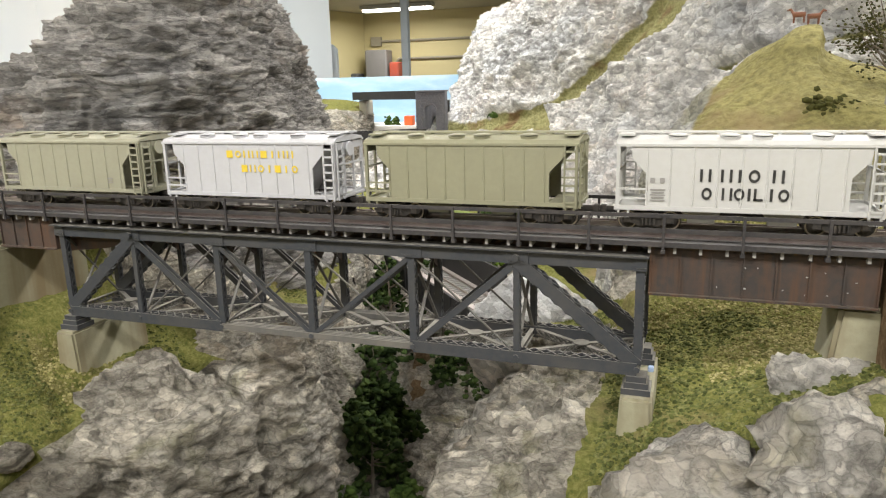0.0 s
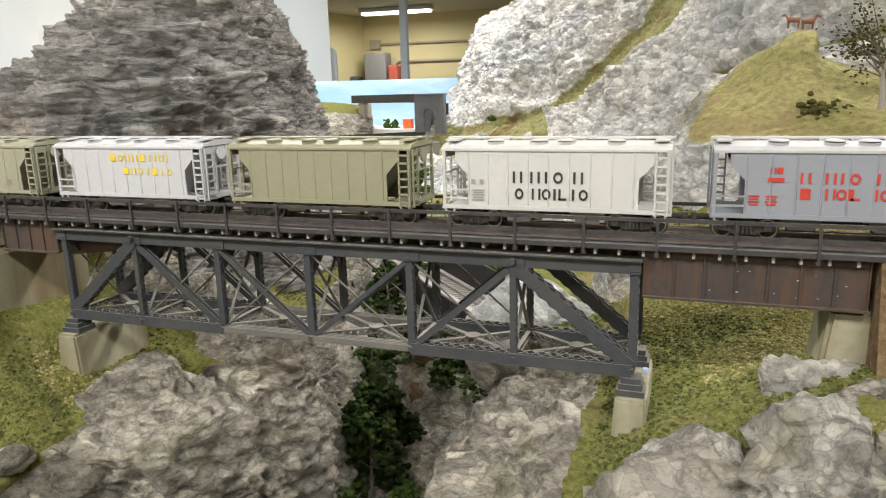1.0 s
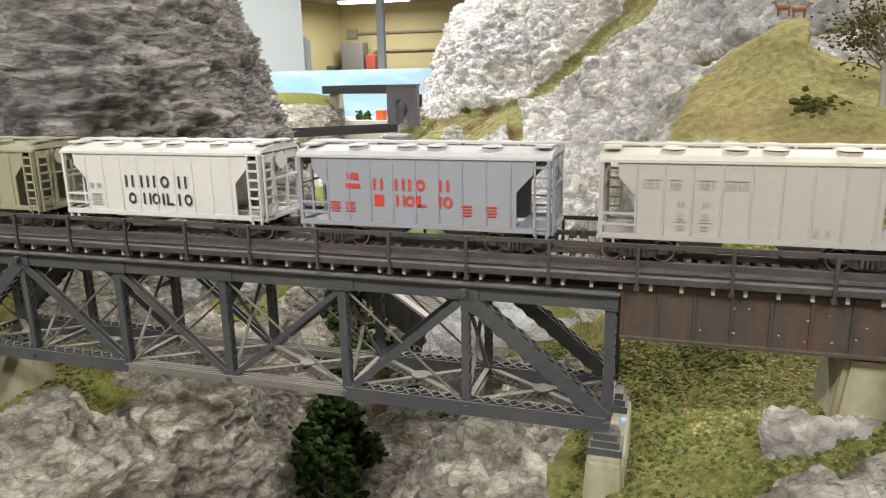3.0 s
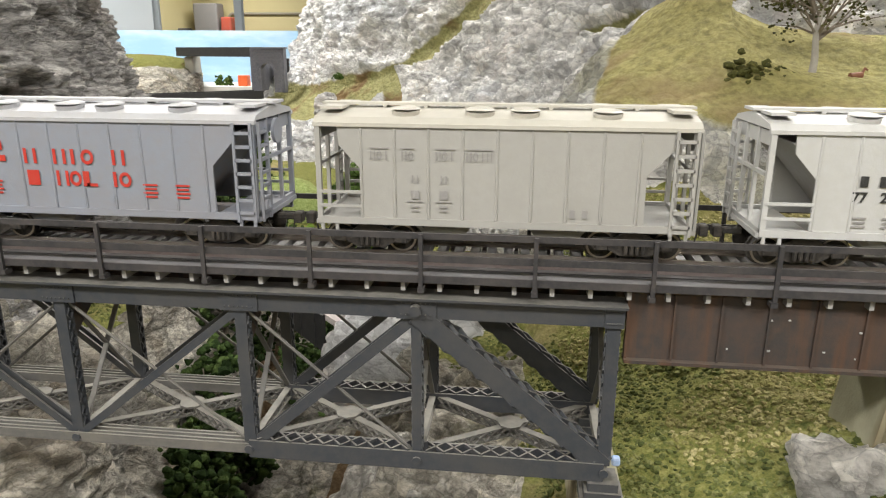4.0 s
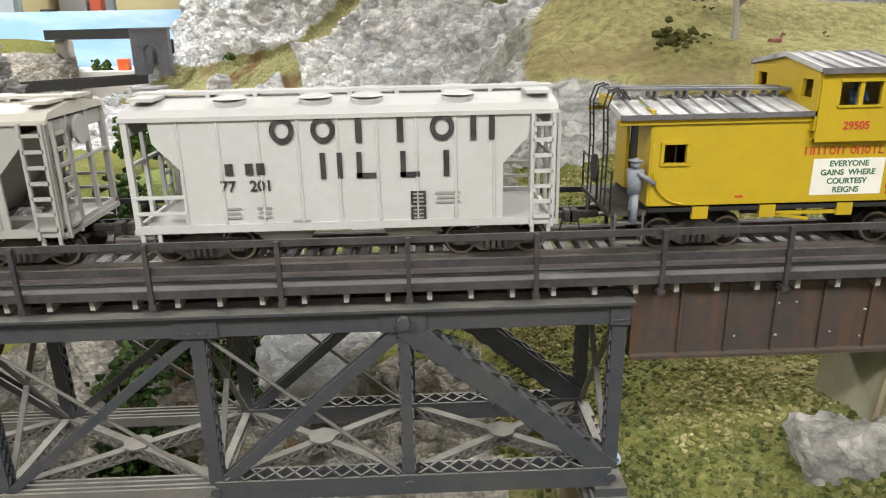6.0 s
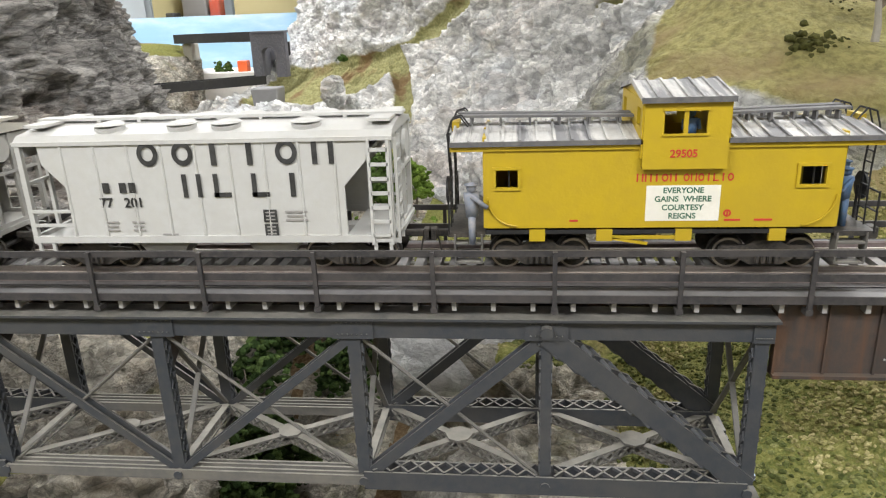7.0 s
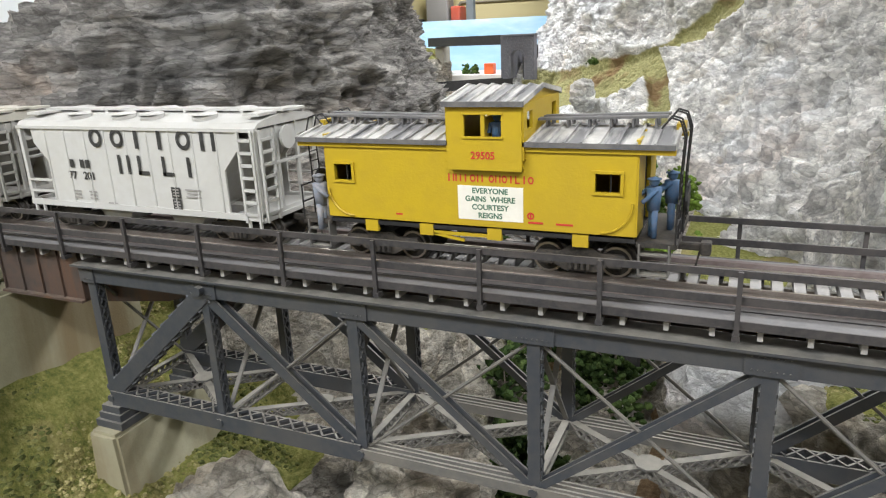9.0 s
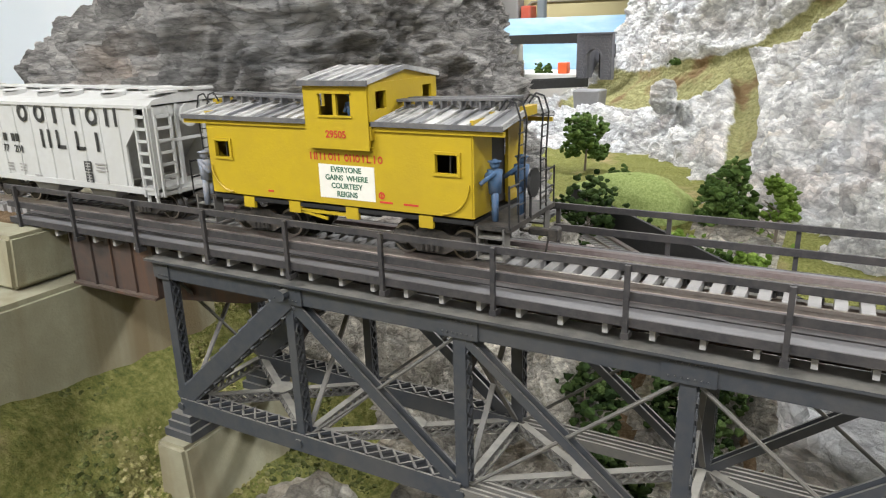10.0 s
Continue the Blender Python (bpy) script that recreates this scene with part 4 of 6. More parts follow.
def hopper(label, base, dirt, amount, roof=None):
    """A two-bay covered hopper car; the base is on the rail head."""
    c = empty("hopper_car")
    tagged(c, label, "freight car", "covered hopper cars in the train")
    m = painted("hopper_paint", base, dirt, amount, 0.5, 40)
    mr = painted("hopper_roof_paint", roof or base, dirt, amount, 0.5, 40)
    # slope sheets, bays and centre sill: heavier dirt, colour darkened for shade
    md = painted("hopper_shaded_dirty_paint", tuple(v * 0.8 for v in base), dirt, 0.8, 0.7, 60)
    W = 0.0178
    for sy in (-1, 1):
        y = sy * W
        bm = B()
        prism(bm, [(-HL + 0.0145, SILL), (HL - 0.0145, SILL), (HL - 0.0145, 0.0285), (HL - 0.0075, 0.0362), (HL - 0.0070, EAVE), (-HL + 0.0070, EAVE), (-HL + 0.0075, 0.0362), (-HL + 0.0145, 0.0285)], y - 0.0004, y + 0.0004)
        part("side_sheet", bm, m, c)
        for i in range(9):
            x = -0.0437 + 0.01062 * i
            bm = B()
            rod(bm, (x, y + sy * 0.0004, SILL + 0.001), (x, y + sy * 0.0002, EAVE), 0.00055, 8)
            part("side_rib", bm, m, c)
        bm = B()
        box(bm, (0, y + sy * 0.0002, SILL - 0.0002), (2 * HL, 0.0016, 0.0022))
        part("side_sill", bm, m, c)
        bm = B()
        box(bm, (0, y + sy * 0.0002, EAVE + 0.0002), (2 * HL + 0.001, 0.0018, 0.0012))
        part("top_chord", bm, mr, c)
        for sx in (-1, 1):
            bm = B()
            box(bm, (sx * (HL - 0.0008), y, (SILL + EAVE) / 2), (0.0016, 0.0016, EAVE - SILL))
            part("corner_post", bm, m, c)
            lad = (sx == 1) == (sy == -1)
            if lad:
                bm = B()
                for px in (HL - 0.0009, HL - 0.0066):
                    box(bm, (sx * px, y + sy * 0.0012, 0.0265), (0.0009, 0.0009, 0.0320))
                for k in range(7):
                    box(bm, (sx * (HL - 0.0037), y + sy * 0.0012, 0.0135 + 0.0043 * k), (0.0056, 0.0009, 0.0010))
                part("ladder", bm, m, c)
                bm = B()
                for py in (-0.0009, -0.0075):
                    box(bm, (sx * (HL + 0.0010), y + sy * py, 0.0265), (0.0009, 0.0009, 0.0320))
                for k in range(7):
                    box(bm, (sx * (HL + 0.0010), y - sy * 0.0042, 0.0135 + 0.0043 * k), (0.0009, 0.0066, 0.0010))
                part("end_ladder", bm, m, c)
            else:
                bm = B()
                for z in (0.0170, 0.0215):
                    box(bm, (sx * (HL - 0.0075), y + sy * 0.0006, z), (0.0140, 0.0009, 0.0009))
                part("grab_iron", bm, m, c)
            bm = B()
            for px in (HL - 0.0015, HL - 0.0062):
                box(bm, (sx * px, y + sy * 0.0004, 0.0098), (0.0010, 0.0008, 0.0040))
            box(bm, (sx * (HL - 0.0038), y + sy * 0.0004, 0.0078), (0.0056, 0.0018, 0.0006))
            part("stirrup_step", bm, m, c)
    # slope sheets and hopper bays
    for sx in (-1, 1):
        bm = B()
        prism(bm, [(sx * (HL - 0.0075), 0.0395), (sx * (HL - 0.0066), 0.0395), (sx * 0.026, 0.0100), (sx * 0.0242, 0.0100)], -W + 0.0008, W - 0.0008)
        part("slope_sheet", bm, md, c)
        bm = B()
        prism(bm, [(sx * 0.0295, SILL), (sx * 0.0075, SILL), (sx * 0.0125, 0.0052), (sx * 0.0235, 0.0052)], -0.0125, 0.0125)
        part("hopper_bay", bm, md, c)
        bm = B()
        box(bm, (sx * 0.018, -0.0095, 0.0050), (0.0125, 0.0042, 0.0014))
        part("discharge_gate", bm, M_TRUCK if base[0] < 0.4 else m, c)
        bm = B()
        box(bm, (sx * (HL - 0.0075), 0, SILL - 0.001), (0.0165, 2 * W, 0.0014))
        part("end_platform", bm, m, c)
        bm = B()
        box(bm, (sx * (HL - 0.0006), 0, SILL - 0.0005), (0.0012, 2 * W, 0.0032))
        part("end_sill", bm, m, c)
        bm = B()
        for y in (-0.006, 0.006):
            box(bm, (sx * (HL - 0.0006), y, (SILL + EAVE) / 2 + 0.001), (0.0011, 0.0014, EAVE - SILL))
        box(bm, (sx * (HL - 0.0004), 0, 0.0300), (0.0012, 2 * W - 0.002, 0.0010))
        part("end_frame", bm, m, c)
        bm = B()
        box(bm, (sx * (HL - 0.0012), 0, 0.0404), (0.0012, 2 * W - 0.001, 0.0042))
        part("end_sheet", bm, m, c)
        coupler(c, sx * HL, sx)
        truck(c, sx * 0.0425)
    bm = B()
    rod(bm, (HL + 0.0012, -0.0022, 0.0385), (HL + 0.0022, -0.0022, 0.0385), 0.0042, 16)
    part("brake_wheel", bm, m, c)
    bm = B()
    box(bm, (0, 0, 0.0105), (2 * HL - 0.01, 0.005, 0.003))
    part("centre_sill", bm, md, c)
    # roof with running boards and round hatches
    bm = B()
    zr = EAVE + 0.0008
    pts = [(-W - 0.0004, zr), (W + 0.0004, zr), (W - 0.0016, zr + 0.0016), (0.0040, zr + 0.0034), (-0.0040, zr + 0.0034), (-W + 0.0016, zr + 0.0016)]
    a = [bm.verts.new((-HL - 0.0004, y, z)) for y, z in pts]
    b = [bm.verts.new((HL + 0.0004, y, z)) for y, z in pts]
    bm.faces.new(a[::-1])
    bm.faces.new(b)
    for i in range(6):
        j = (i + 1) % 6
        bm.faces.new((a[i], a[j], b[j], b[i]))
    bmesh.ops.recalc_face_normals(bm, faces=bm.faces)
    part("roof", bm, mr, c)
    bm = B()
    box(bm, (0, 0, zr + 0.0046), (2 * HL + 0.003, 0.0060, 0.0008))
    for k in range(9):
        box(bm, (-HL + 0.006 + k * 0.0134, 0, zr + 0.0038), (0.0012, 0.0058, 0.0012))
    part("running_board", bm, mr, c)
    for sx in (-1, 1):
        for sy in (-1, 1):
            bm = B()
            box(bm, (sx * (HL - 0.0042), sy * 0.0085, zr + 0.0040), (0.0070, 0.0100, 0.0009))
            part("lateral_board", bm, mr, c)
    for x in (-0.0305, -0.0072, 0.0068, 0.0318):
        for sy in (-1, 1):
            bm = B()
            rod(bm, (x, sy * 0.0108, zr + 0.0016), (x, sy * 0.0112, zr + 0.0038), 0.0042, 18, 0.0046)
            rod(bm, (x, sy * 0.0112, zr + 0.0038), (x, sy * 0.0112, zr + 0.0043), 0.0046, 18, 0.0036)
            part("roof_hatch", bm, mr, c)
    return c


YP = -0.01857


def row_of(marks, c, z, w, h, m):
    for sh, x in marks:
        mark(sh, x, z, w, h, YP, m, c)


def fx(p, a, b):
    return (p - a) / (b - a) * 2 * HL - HL


def small_lines(c, x, z, n, w, m):
    for i in range(n):
        mark("b", x, z - 0.0013 * i, w * (1 - 0.15 * (i % 2)), 0.0006, YP, m, c, "small_print")


def build_train():
    x2 = -0.1515
    tanA = hopper("olive tan covered hopper car, lightly weathered", (0.33, 0.325, 0.245), (0.2, 0.18, 0.13), 0.35)
    small_lines(tanA, 0.033, 0.020, 3, 0.004, M_INK_GREY)
    sp = hopper("light grey covered hopper car with yellow markings", (0.52, 0.525, 0.55), (0.3, 0.28, 0.25), 0.25)
    row_of([(sh, -0.0105 + i * 0.0058) for i, sh in enumerate("bohhbihh")], sp, EAVE - 0.0062, 0.0042, 0.0042, M_INK_YEL)
    row_of([(sh, -0.001 + i * 0.0056) for i, sh in enumerate("bhoibio")], sp, EAVE - 0.0145, 0.0040, 0.0042, M_INK_YEL)
    tanB = hopper("plain olive brown covered hopper car with dusty roof", (0.28, 0.275, 0.185), (0.17, 0.155, 0.11), 0.4)
    white = hopper("white covered hopper car with black markings", (0.54, 0.54, 0.525), (0.34, 0.32, 0.27), 0.25)
    row_of([(sh, fx(p, 70, 1020)) for sh, p in (("h", 405), ("h", 480), ("i", 527), ("o", 577), ("h", 660))], white, EAVE - 0.0138, 0.0050, 0.0060, M_INK)
    row_of([(sh, fx(p, 70, 1020)) for sh, p in (("o", 412), ("h", 485), ("o", 528), ("i", 563), ("l", 595), ("i", 640), ("o", 682))], white, EAVE - 0.0224, 0.0046, 0.0058, M_INK)
    row_of([("b", -0.041), ("b", -0.0365)], white, EAVE - 0.0165, 0.0022, 0.0024, M_INK_GREY)
    small_lines(white, -0.0385, EAVE - 0.021, 5, 0.007, M_INK_GREY)
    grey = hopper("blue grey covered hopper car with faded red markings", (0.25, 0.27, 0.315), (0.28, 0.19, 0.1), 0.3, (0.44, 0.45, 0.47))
    row_of([(sh, fx(p, 65, 1275)) for sh, p in (("h", 475), ("h", 582), ("i", 630), ("o", 683), ("h", 795))], grey, EAVE - 0.0118, 0.0044, 0.0050, M_INK_RED)
    row_of([(sh, fx(p, 65, 1275)) for sh, p in (("b", 478), ("h", 585), ("o", 632), ("i", 665), ("l", 690), ("i", 775), ("o", 812))], grey, EAVE - 0.0190, 0.0042, 0.0050, M_INK_RED)
    row_of([("h", -0.0325), ("b", -0.0295)], grey, EAVE - 0.0085, 0.0024, 0.0030, M_INK_RED)
    mark("b", -0.0310, EAVE - 0.0128, 0.0068, 0.0020, YP, M_INK_RED, grey, "small_print")
    for x in (-0.040, -0.0325, 0.022, 0.033):
        small_lines(grey, x, EAVE - 0.0205, 4, 0.005, M_INK_RED)
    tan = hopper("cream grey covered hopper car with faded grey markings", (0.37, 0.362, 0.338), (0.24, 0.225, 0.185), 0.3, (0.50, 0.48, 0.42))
    for p, n in ((478, 3), (592, 2), (742, 3), (878, 4)):
        xc = fx(p, 215, 1715)
        mark("b", xc, EAVE - 0.0068, 0.0018 * n + 0.001, 0.0003, YP, M_INK_GREY, tan, "small_print")
        for i in range(n):
            mark("hoih"[i % 4], xc + (i - (n - 1) / 2) * 0.0021, EAVE - 0.0090, 0.0016, 0.0030, YP, M_INK_GREY, tan)
    for p in (622, 738):
        xc = fx(p, 215, 1715)
        mark("h", xc, EAVE - 0.0163, 0.0020, 0.0024, YP, M_INK_GREY, tan)
        mark("b", xc, EAVE - 0.0212, 0.0026, 0.0026, YP, M_INK_GREY, tan)
        mark("b", xc, EAVE - 0.0234, 0.0052, 0.0003, YP, M_INK_GREY, tan, "small_print")
        small_lines(tan, xc, EAVE - 0.0250, 2, 0.003, M_INK_GREY)
    for p in (1250, 1300):
        mark("b", fx(p, 215, 1715), EAVE - 0.0260, 0.0016, 0.0026, YP, M_INK_GREY, tan)
    cot = hopper("white covered hopper car with bold black markings", (0.51, 0.51, 0.495), (0.30, 0.27, 0.21), 0.32)
    row_of([(sh, fx(p, 110, 1225) + 0.0030) for sh, p in (("o", 487), ("o", 592), ("i", 683), ("i", 790), ("o", 898), ("h", 1003))], cot, EAVE - 0.0034, 0.0066, 0.0074, M_INK)
    row_of([(sh, fx(p, 110, 1225) + 0.0030) for sh, p in (("h", 608), ("l", 698), ("l", 812), ("i", 908))], cot, EAVE - 0.0132, 0.0060, 0.0072, M_INK)
    row_of([("b", fx(343, 110, 1225) + 0.0030), ("b", fx(395, 110, 1225) + 0.0030), ("b", fx(424, 110, 1225) + 0.0030)], cot, EAVE - 0.0136, 0.0022, 0.0032, M_INK)
    lettering("car_number", "77", fx(336, 110, 1225) + 0.0030, EAVE - 0.0184, 0.0042, YP, M_INK, cot)
    lettering("car_number", "201", fx(422, 110, 1225) + 0.0030, EAVE - 0.0184, 0.0042, YP, M_INK, cot)
    for z in (0.0228, 0.0273):
        mark("b", fx(832, 110, 1225) + 0.0030, EAVE - z, 0.0042, 0.0040, YP, M_INK, cot, "data_panel")
        small = fx(832, 110, 1225) + 0.0030
        for i in range(3):
            mark("b", small, EAVE - z + 0.0011 - 0.0011 * i, 0.0028, 0.0004, YP - 0.0001, M_INK_GREY, cot, "small_print")
    for p in (345, 425):
        small_lines(cot, fx(p, 110, 1225) + 0.0030, EAVE - 0.0245, 3, 0.004, M_INK_GREY)
    small_lines(cot, fx(910, 110, 1225) + 0.0030, EAVE - 0.0215, 3, 0.007, M_INK_GREY)
    small_lines(cot, fx(520, 110, 1225) + 0.0030, EAVE - 0.0285, 1, 0.005, M_INK_GREY)
    for k, c in ((-3, tanA), (-2, sp), (-1, tanB), (0, white)):
        TRAIN.append((c, x2 + CAR * k, 0, 0))
    for k, c in ((1, grey), (2, tan), (3, cot)):
        TRAIN.append((c, x2 + 0.136 * k, 0, 0))


build_train()


def panel(bm, xs, zs, holes, y, t):
    """A wall in the xz plane with window holes cut through it."""
    g = [[bm.verts.new((x, y - t / 2, z)) for z in zs] for x in xs]
    fs = [bm.faces.new((g[i][k], g[i + 1][k], g[i + 1][k + 1], g[i][k + 1])) for i in range(len(xs) - 1) for k in range(len(zs) - 1) if (i, k) not in holes]
    ex = bmesh.ops.extrude_face_region(bm, geom=fs)
    for v in ex["geom"]:
        if isinstance(v, bmesh.types.BMVert):
            v.co.y += t
    bmesh.ops.recalc_face_normals(bm, faces=bm.faces)
    return bm


def build_caboose():
    c = empty("caboose")
    tagged(c, "yellow wide-vision caboose with weathered grey roof", "caboose")
    my = painted("caboose_yellow", (0.475, 0.335, 0.013), (0.26, 0.17, 0.045), 0.35, 0.45, 30)
    mroof = painted("streaked_roof", (0.52, 0.51, 0.49), (0.12, 0.12, 0.13), 0.5, 0.7, 70)
    nr = mroof.node_tree
    nr.links.new(mix(nr, ramp(nr, tex(nr, 170, 5, 0.65, stretch=(1, 0.12, 0.12)), [(0.42, (0.9, 0.9, 0.9)), (0.54, (0, 0, 0))]), nr.nodes["Principled BSDF"].inputs["Base Color"].links[0].from_socket, (0.15, 0.15, 0.16)), nr.nodes["Principled BSDF"].inputs["Base Color"])
    mdark = painted("dark_roof_edge", (0.09, 0.09, 0.095), (0.3, 0.28, 0.25), 0.5, 0.7, 90)
    mwhite = painted("white_sign", (0.78, 0.76, 0.68), (0.5, 0.45, 0.35), 0.3, 0.5, 90)
    L, W, z0, z1 = 0.0492, 0.0170, 0.0150, 0.0399
    t = 0.0010
    CUP = 0.0062
    wz0, wz1 = 0.0272, 0.0326

    def wall(sy):
        y = sy * W
        wins = ((-0.0460, -0.0396), (0.0380, 0.0450))
        bm = panel(B(), [-L, *wins[0], *wins[1], L], [z0, wz0, wz1, z1], {(1, 1), (3, 1)}, y, t)
        part("side_wall", bm, my, c)
        for a, b in wins:
            bm = B()
            for z, h in ((wz0 - 0.0003, 0.0008), (wz1 + 0.0003, 0.0008)):
                box(bm, ((a + b) / 2, y + sy * 0.0007, z), (b - a + 0.0018, 0.0007, h))
            for x in (a - 0.0004, b + 0.0004):
                box(bm, (x, y + sy * 0.0007, (wz0 + wz1) / 2), (0.0009, 0.0007, wz1 - wz0))
            part("window_frame", bm, my, c)
            bm = B()
            rod(bm, ((a + b) / 2 + 0.0006, y - sy * 0.0006, wz0), ((a + b) / 2 + 0.0006, y - sy * 0.0006, wz1), 0.00025, 5)
            part("window_mullion", bm, M_BLACK, c)

    wall(-1)
    wall(1)
    for sx in (-1, 1):
        bm = B()
        for y in (-0.0115, 0.0115):
            box(bm, (sx * L, y, (z0 + z1) / 2 + 0.001), (t, 0.0115, z1 - z0 + 0.002))
        box(bm, (sx * L, 0, z1 + 0.0005), (t, 0.0115, 0.005))
        part("end_wall", bm, my, c)
        # black sheet stands for the shade inside the open doorway
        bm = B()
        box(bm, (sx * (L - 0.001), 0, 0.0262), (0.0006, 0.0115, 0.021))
        part("doorway_dark", bm, M_BLACK, c, "black sheet standing for shade in the open end doorway")
        # platform, steps, railing, ladder
        bm = B()
        box(bm, (sx * (L + 0.0058), 0, 0.0128), (0.0110, 2 * W, 0.0014))
        part("platform", bm, M_TRUCK, c)
        for sy in (-1, 1):
            bm = B()
            for k in range(3):
                box(bm, (sx * (L + 0.0052), sy * (W - 0.0016), 0.0100 - 0.0030 * k), (0.0080, 0.0040, 0.0005))
            for px in (0.0012, 0.0092):
                box(bm, (sx * (L + px), sy * (W - 0.0016), 0.0085), (0.0005, 0.0040, 0.0090))
            part("step", bm, M_STEEL_TAN, c, "grey dusty boarding steps")
            bm = B()
            pts = [(L + 0.0108, 0.0130), (L + 0.0106, 0.0300), (L + 0.0112, 0.0420), (L + 0.0098, 0.0462), (L + 0.0072, 0.0470), (L + 0.0050, 0.0440)]
            for k in (0, 1):
                for (xa, za), (xb, zb) in zip(pts, pts[1:]):
                    rod(bm, (sx * xa, sy * (0.0060 + 0.0045 * k), za), (sx * xb, sy * (0.0060 + 0.0045 * k), zb), 0.00028, 5)
            for k in range(9):
                rod(bm, (sx * (L + 0.0107), sy * 0.0060, 0.0150 + 0.0033 * k), (sx * (L + 0.0107), sy * 0.0105, 0.0150 + 0.0033 * k), 0.00022, 5)
            part("end_ladder", bm, M_BLACK, c)
            bm = B()
            for z in (0.0190, 0.0245):
                rod(bm, (sx * (L + 0.0108), sy * 0.0105, z), (sx * (L + 0.0108), sy * W, z), 0.0003, 5)
            rod(bm, (sx * (L + 0.0108), sy * W, 0.0130), (sx * (L + 0.0108), sy * W, 0.0250), 0.0003, 5)
            part("end_railing", bm, M_BLACK, c)
            bm = bent_rod(B(), [(sx * (L - 0.0095 + 0.0088 * math.sin(math.pi * i / 16)), sy * (W + 0.0010), 0.0245 - 0.0088 * math.cos(math.pi * i / 16)) for i in range(9)], 0.0003)
            part("grab_iron", bm, my, c)
        bm = B()
        rod(bm, (sx * (L + 0.0118), -0.0030, 0.0235), (sx * (L + 0.0125), -0.0030, 0.0235), 0.0042, 16)
        rod(bm, (sx * (L + 0.0112), -0.0030, 0.0130), (sx * (L + 0.0112), -0.0030, 0.0235), 0.0004, 6)
        part("brake_wheel", bm, M_BLACK, c)
        coupler(c, sx * (L + 0.0102), sx)
        truck(c, sx * 0.0330)
        bm = B()
        box(bm, (sx * (L + 0.0092), 0, 0.0432), (0.0022, 0.0075, 0.0026))
        part("roof_end", bm, my, c)
    # roof: low double slope with seams
    zr, ov = z1, 0.0590
    for sy in (-1, 1):
        ys = [0.0, sy * (W + 0.0016)]
        for xa, xb in ((-ov, CUP - 0.0112), (CUP + 0.0112, ov)):
            bm = B()
            v = [bm.verts.new(p) for p in ((xa, 0, zr + 0.0035), (xb, 0, zr + 0.0035), (xb, ys[1], zr + 0.0006), (xa, ys[1], zr + 0.0006))]
            w = [bm.verts.new(p.co - Vector((0, 0, 0.0008))) for p in v]
            bm.faces.new(v)
            bm.faces.new(w[::-1])
            for i in range(4):
                bm.faces.new((v[i], w[i], w[(i + 1) % 4], v[(i + 1) % 4]))
            bmesh.ops.recalc_face_normals(bm, faces=bm.faces)
            part("roof", bm, mroof, c, "grey roof with pale streaks")
        for i in range(25):
            x = -ov + 0.0005 + i * (2 * ov - 0.001) / 24
            if abs(x - CUP) < 0.0116:
                continue
            bm = B()
            beam(bm, (x, 0.0, zr + 0.0039), (x, sy * (W + 0.0017), zr + 0.0010), 0.0007, 0.0006)
            part("roof_seam", bm, mroof, c)
        for xa, xb in ((-ov, CUP - 0.0112), (CUP + 0.0112, ov)):
            bm = B()
            box(bm, ((xa + xb) / 2, sy * (W + 0.0019), zr + 0.0003), (xb - xa, 0.0006, 0.0014))
            part("roof_edge", bm, mdark, c)
        bm = B()
        box(bm, (0, sy * (W + 0.0006), zr - 0.0012), (2 * ov, 0.0012, 0.0013))
        part("roof_fascia", bm, my, c)
        for xa, xb, za, zb in ((-ov + 0.001, CUP - 0.0114, 0.0064, 0.0056), (CUP + 0.0114, ov - 0.004, 0.0056, 0.0066)):
            bm = B()
            beam(bm, (xa, sy * 0.0032, zr + za), (xb, sy * 0.0032, zr + zb), 0.0036, 0.0007)
            for k in range(6):
                x = xa + (xb - xa) * (k + 0.5) / 6
                box(bm, (x, sy * 0.0032, zr + 0.0046), (0.0006, 0.0030, 0.0024))
            part("running_board", bm, mdark, c)
    # cupola
    cw, cz0, cz1, cx = 0.0192, 0.0325, 0.0514, 0.0114
    for sy in (-1, 1):
        y = sy * cw
        xs = (CUP - 0.0060, CUP + 0.0054)
        wz = (0.0421, 0.0489)
        bm = panel(B(), [CUP - cx, xs[0], CUP - 0.0008, CUP + 0.0004, xs[1], CUP + cx], [cz0, *wz, cz1], {(1, 1), (3, 1)}, y, 0.0010)
        part("cupola_side", bm, my, c)
        for z in wz:
            bm = B()
            box(bm, (CUP - 0.0003, y + sy * 0.0007, z), (xs[1] - xs[0] + 0.001, 0.0006, 0.0006))
            part("window_trim", bm, my, c)
        bm = B()
        box(bm, (CUP, sy * (cw - 0.0014), cz0 + 0.0004), (2 * cx, 0.0034, 0.0008))
        part("cupola_floor", bm, my, c)
    for sx in (-1, 1):
        x = CUP + sx * cx
        bm = panel(B(), [-cw, -0.0160, -0.0105, 0.0105, 0.0160, cw], [cz0 + 0.003, 0.0440, 0.0490, cz1], {(1, 1), (3, 1)}, 0, 0.0010)
        bmesh.ops.transform(bm, matrix=pose(x, 0, 0, 0, 0, 90), verts=bm.verts)
        part("cupola_end", bm, my, c)
        bm = B()
        v = [bm.verts.new(p) for p in ((x, -cw, cz1), (x, cw, cz1), (x, 0, cz1 + 0.0032))]
        w = [bm.verts.new(p.co - Vector((sx * 0.0008, 0, 0))) for p in v]
        bm.faces.new(v)
        bm.faces.new(w[::-1])
        for i in range(3):
            bm.faces.new((v[i], w[i], w[(i + 1) % 3], v[(i + 1) % 3]))
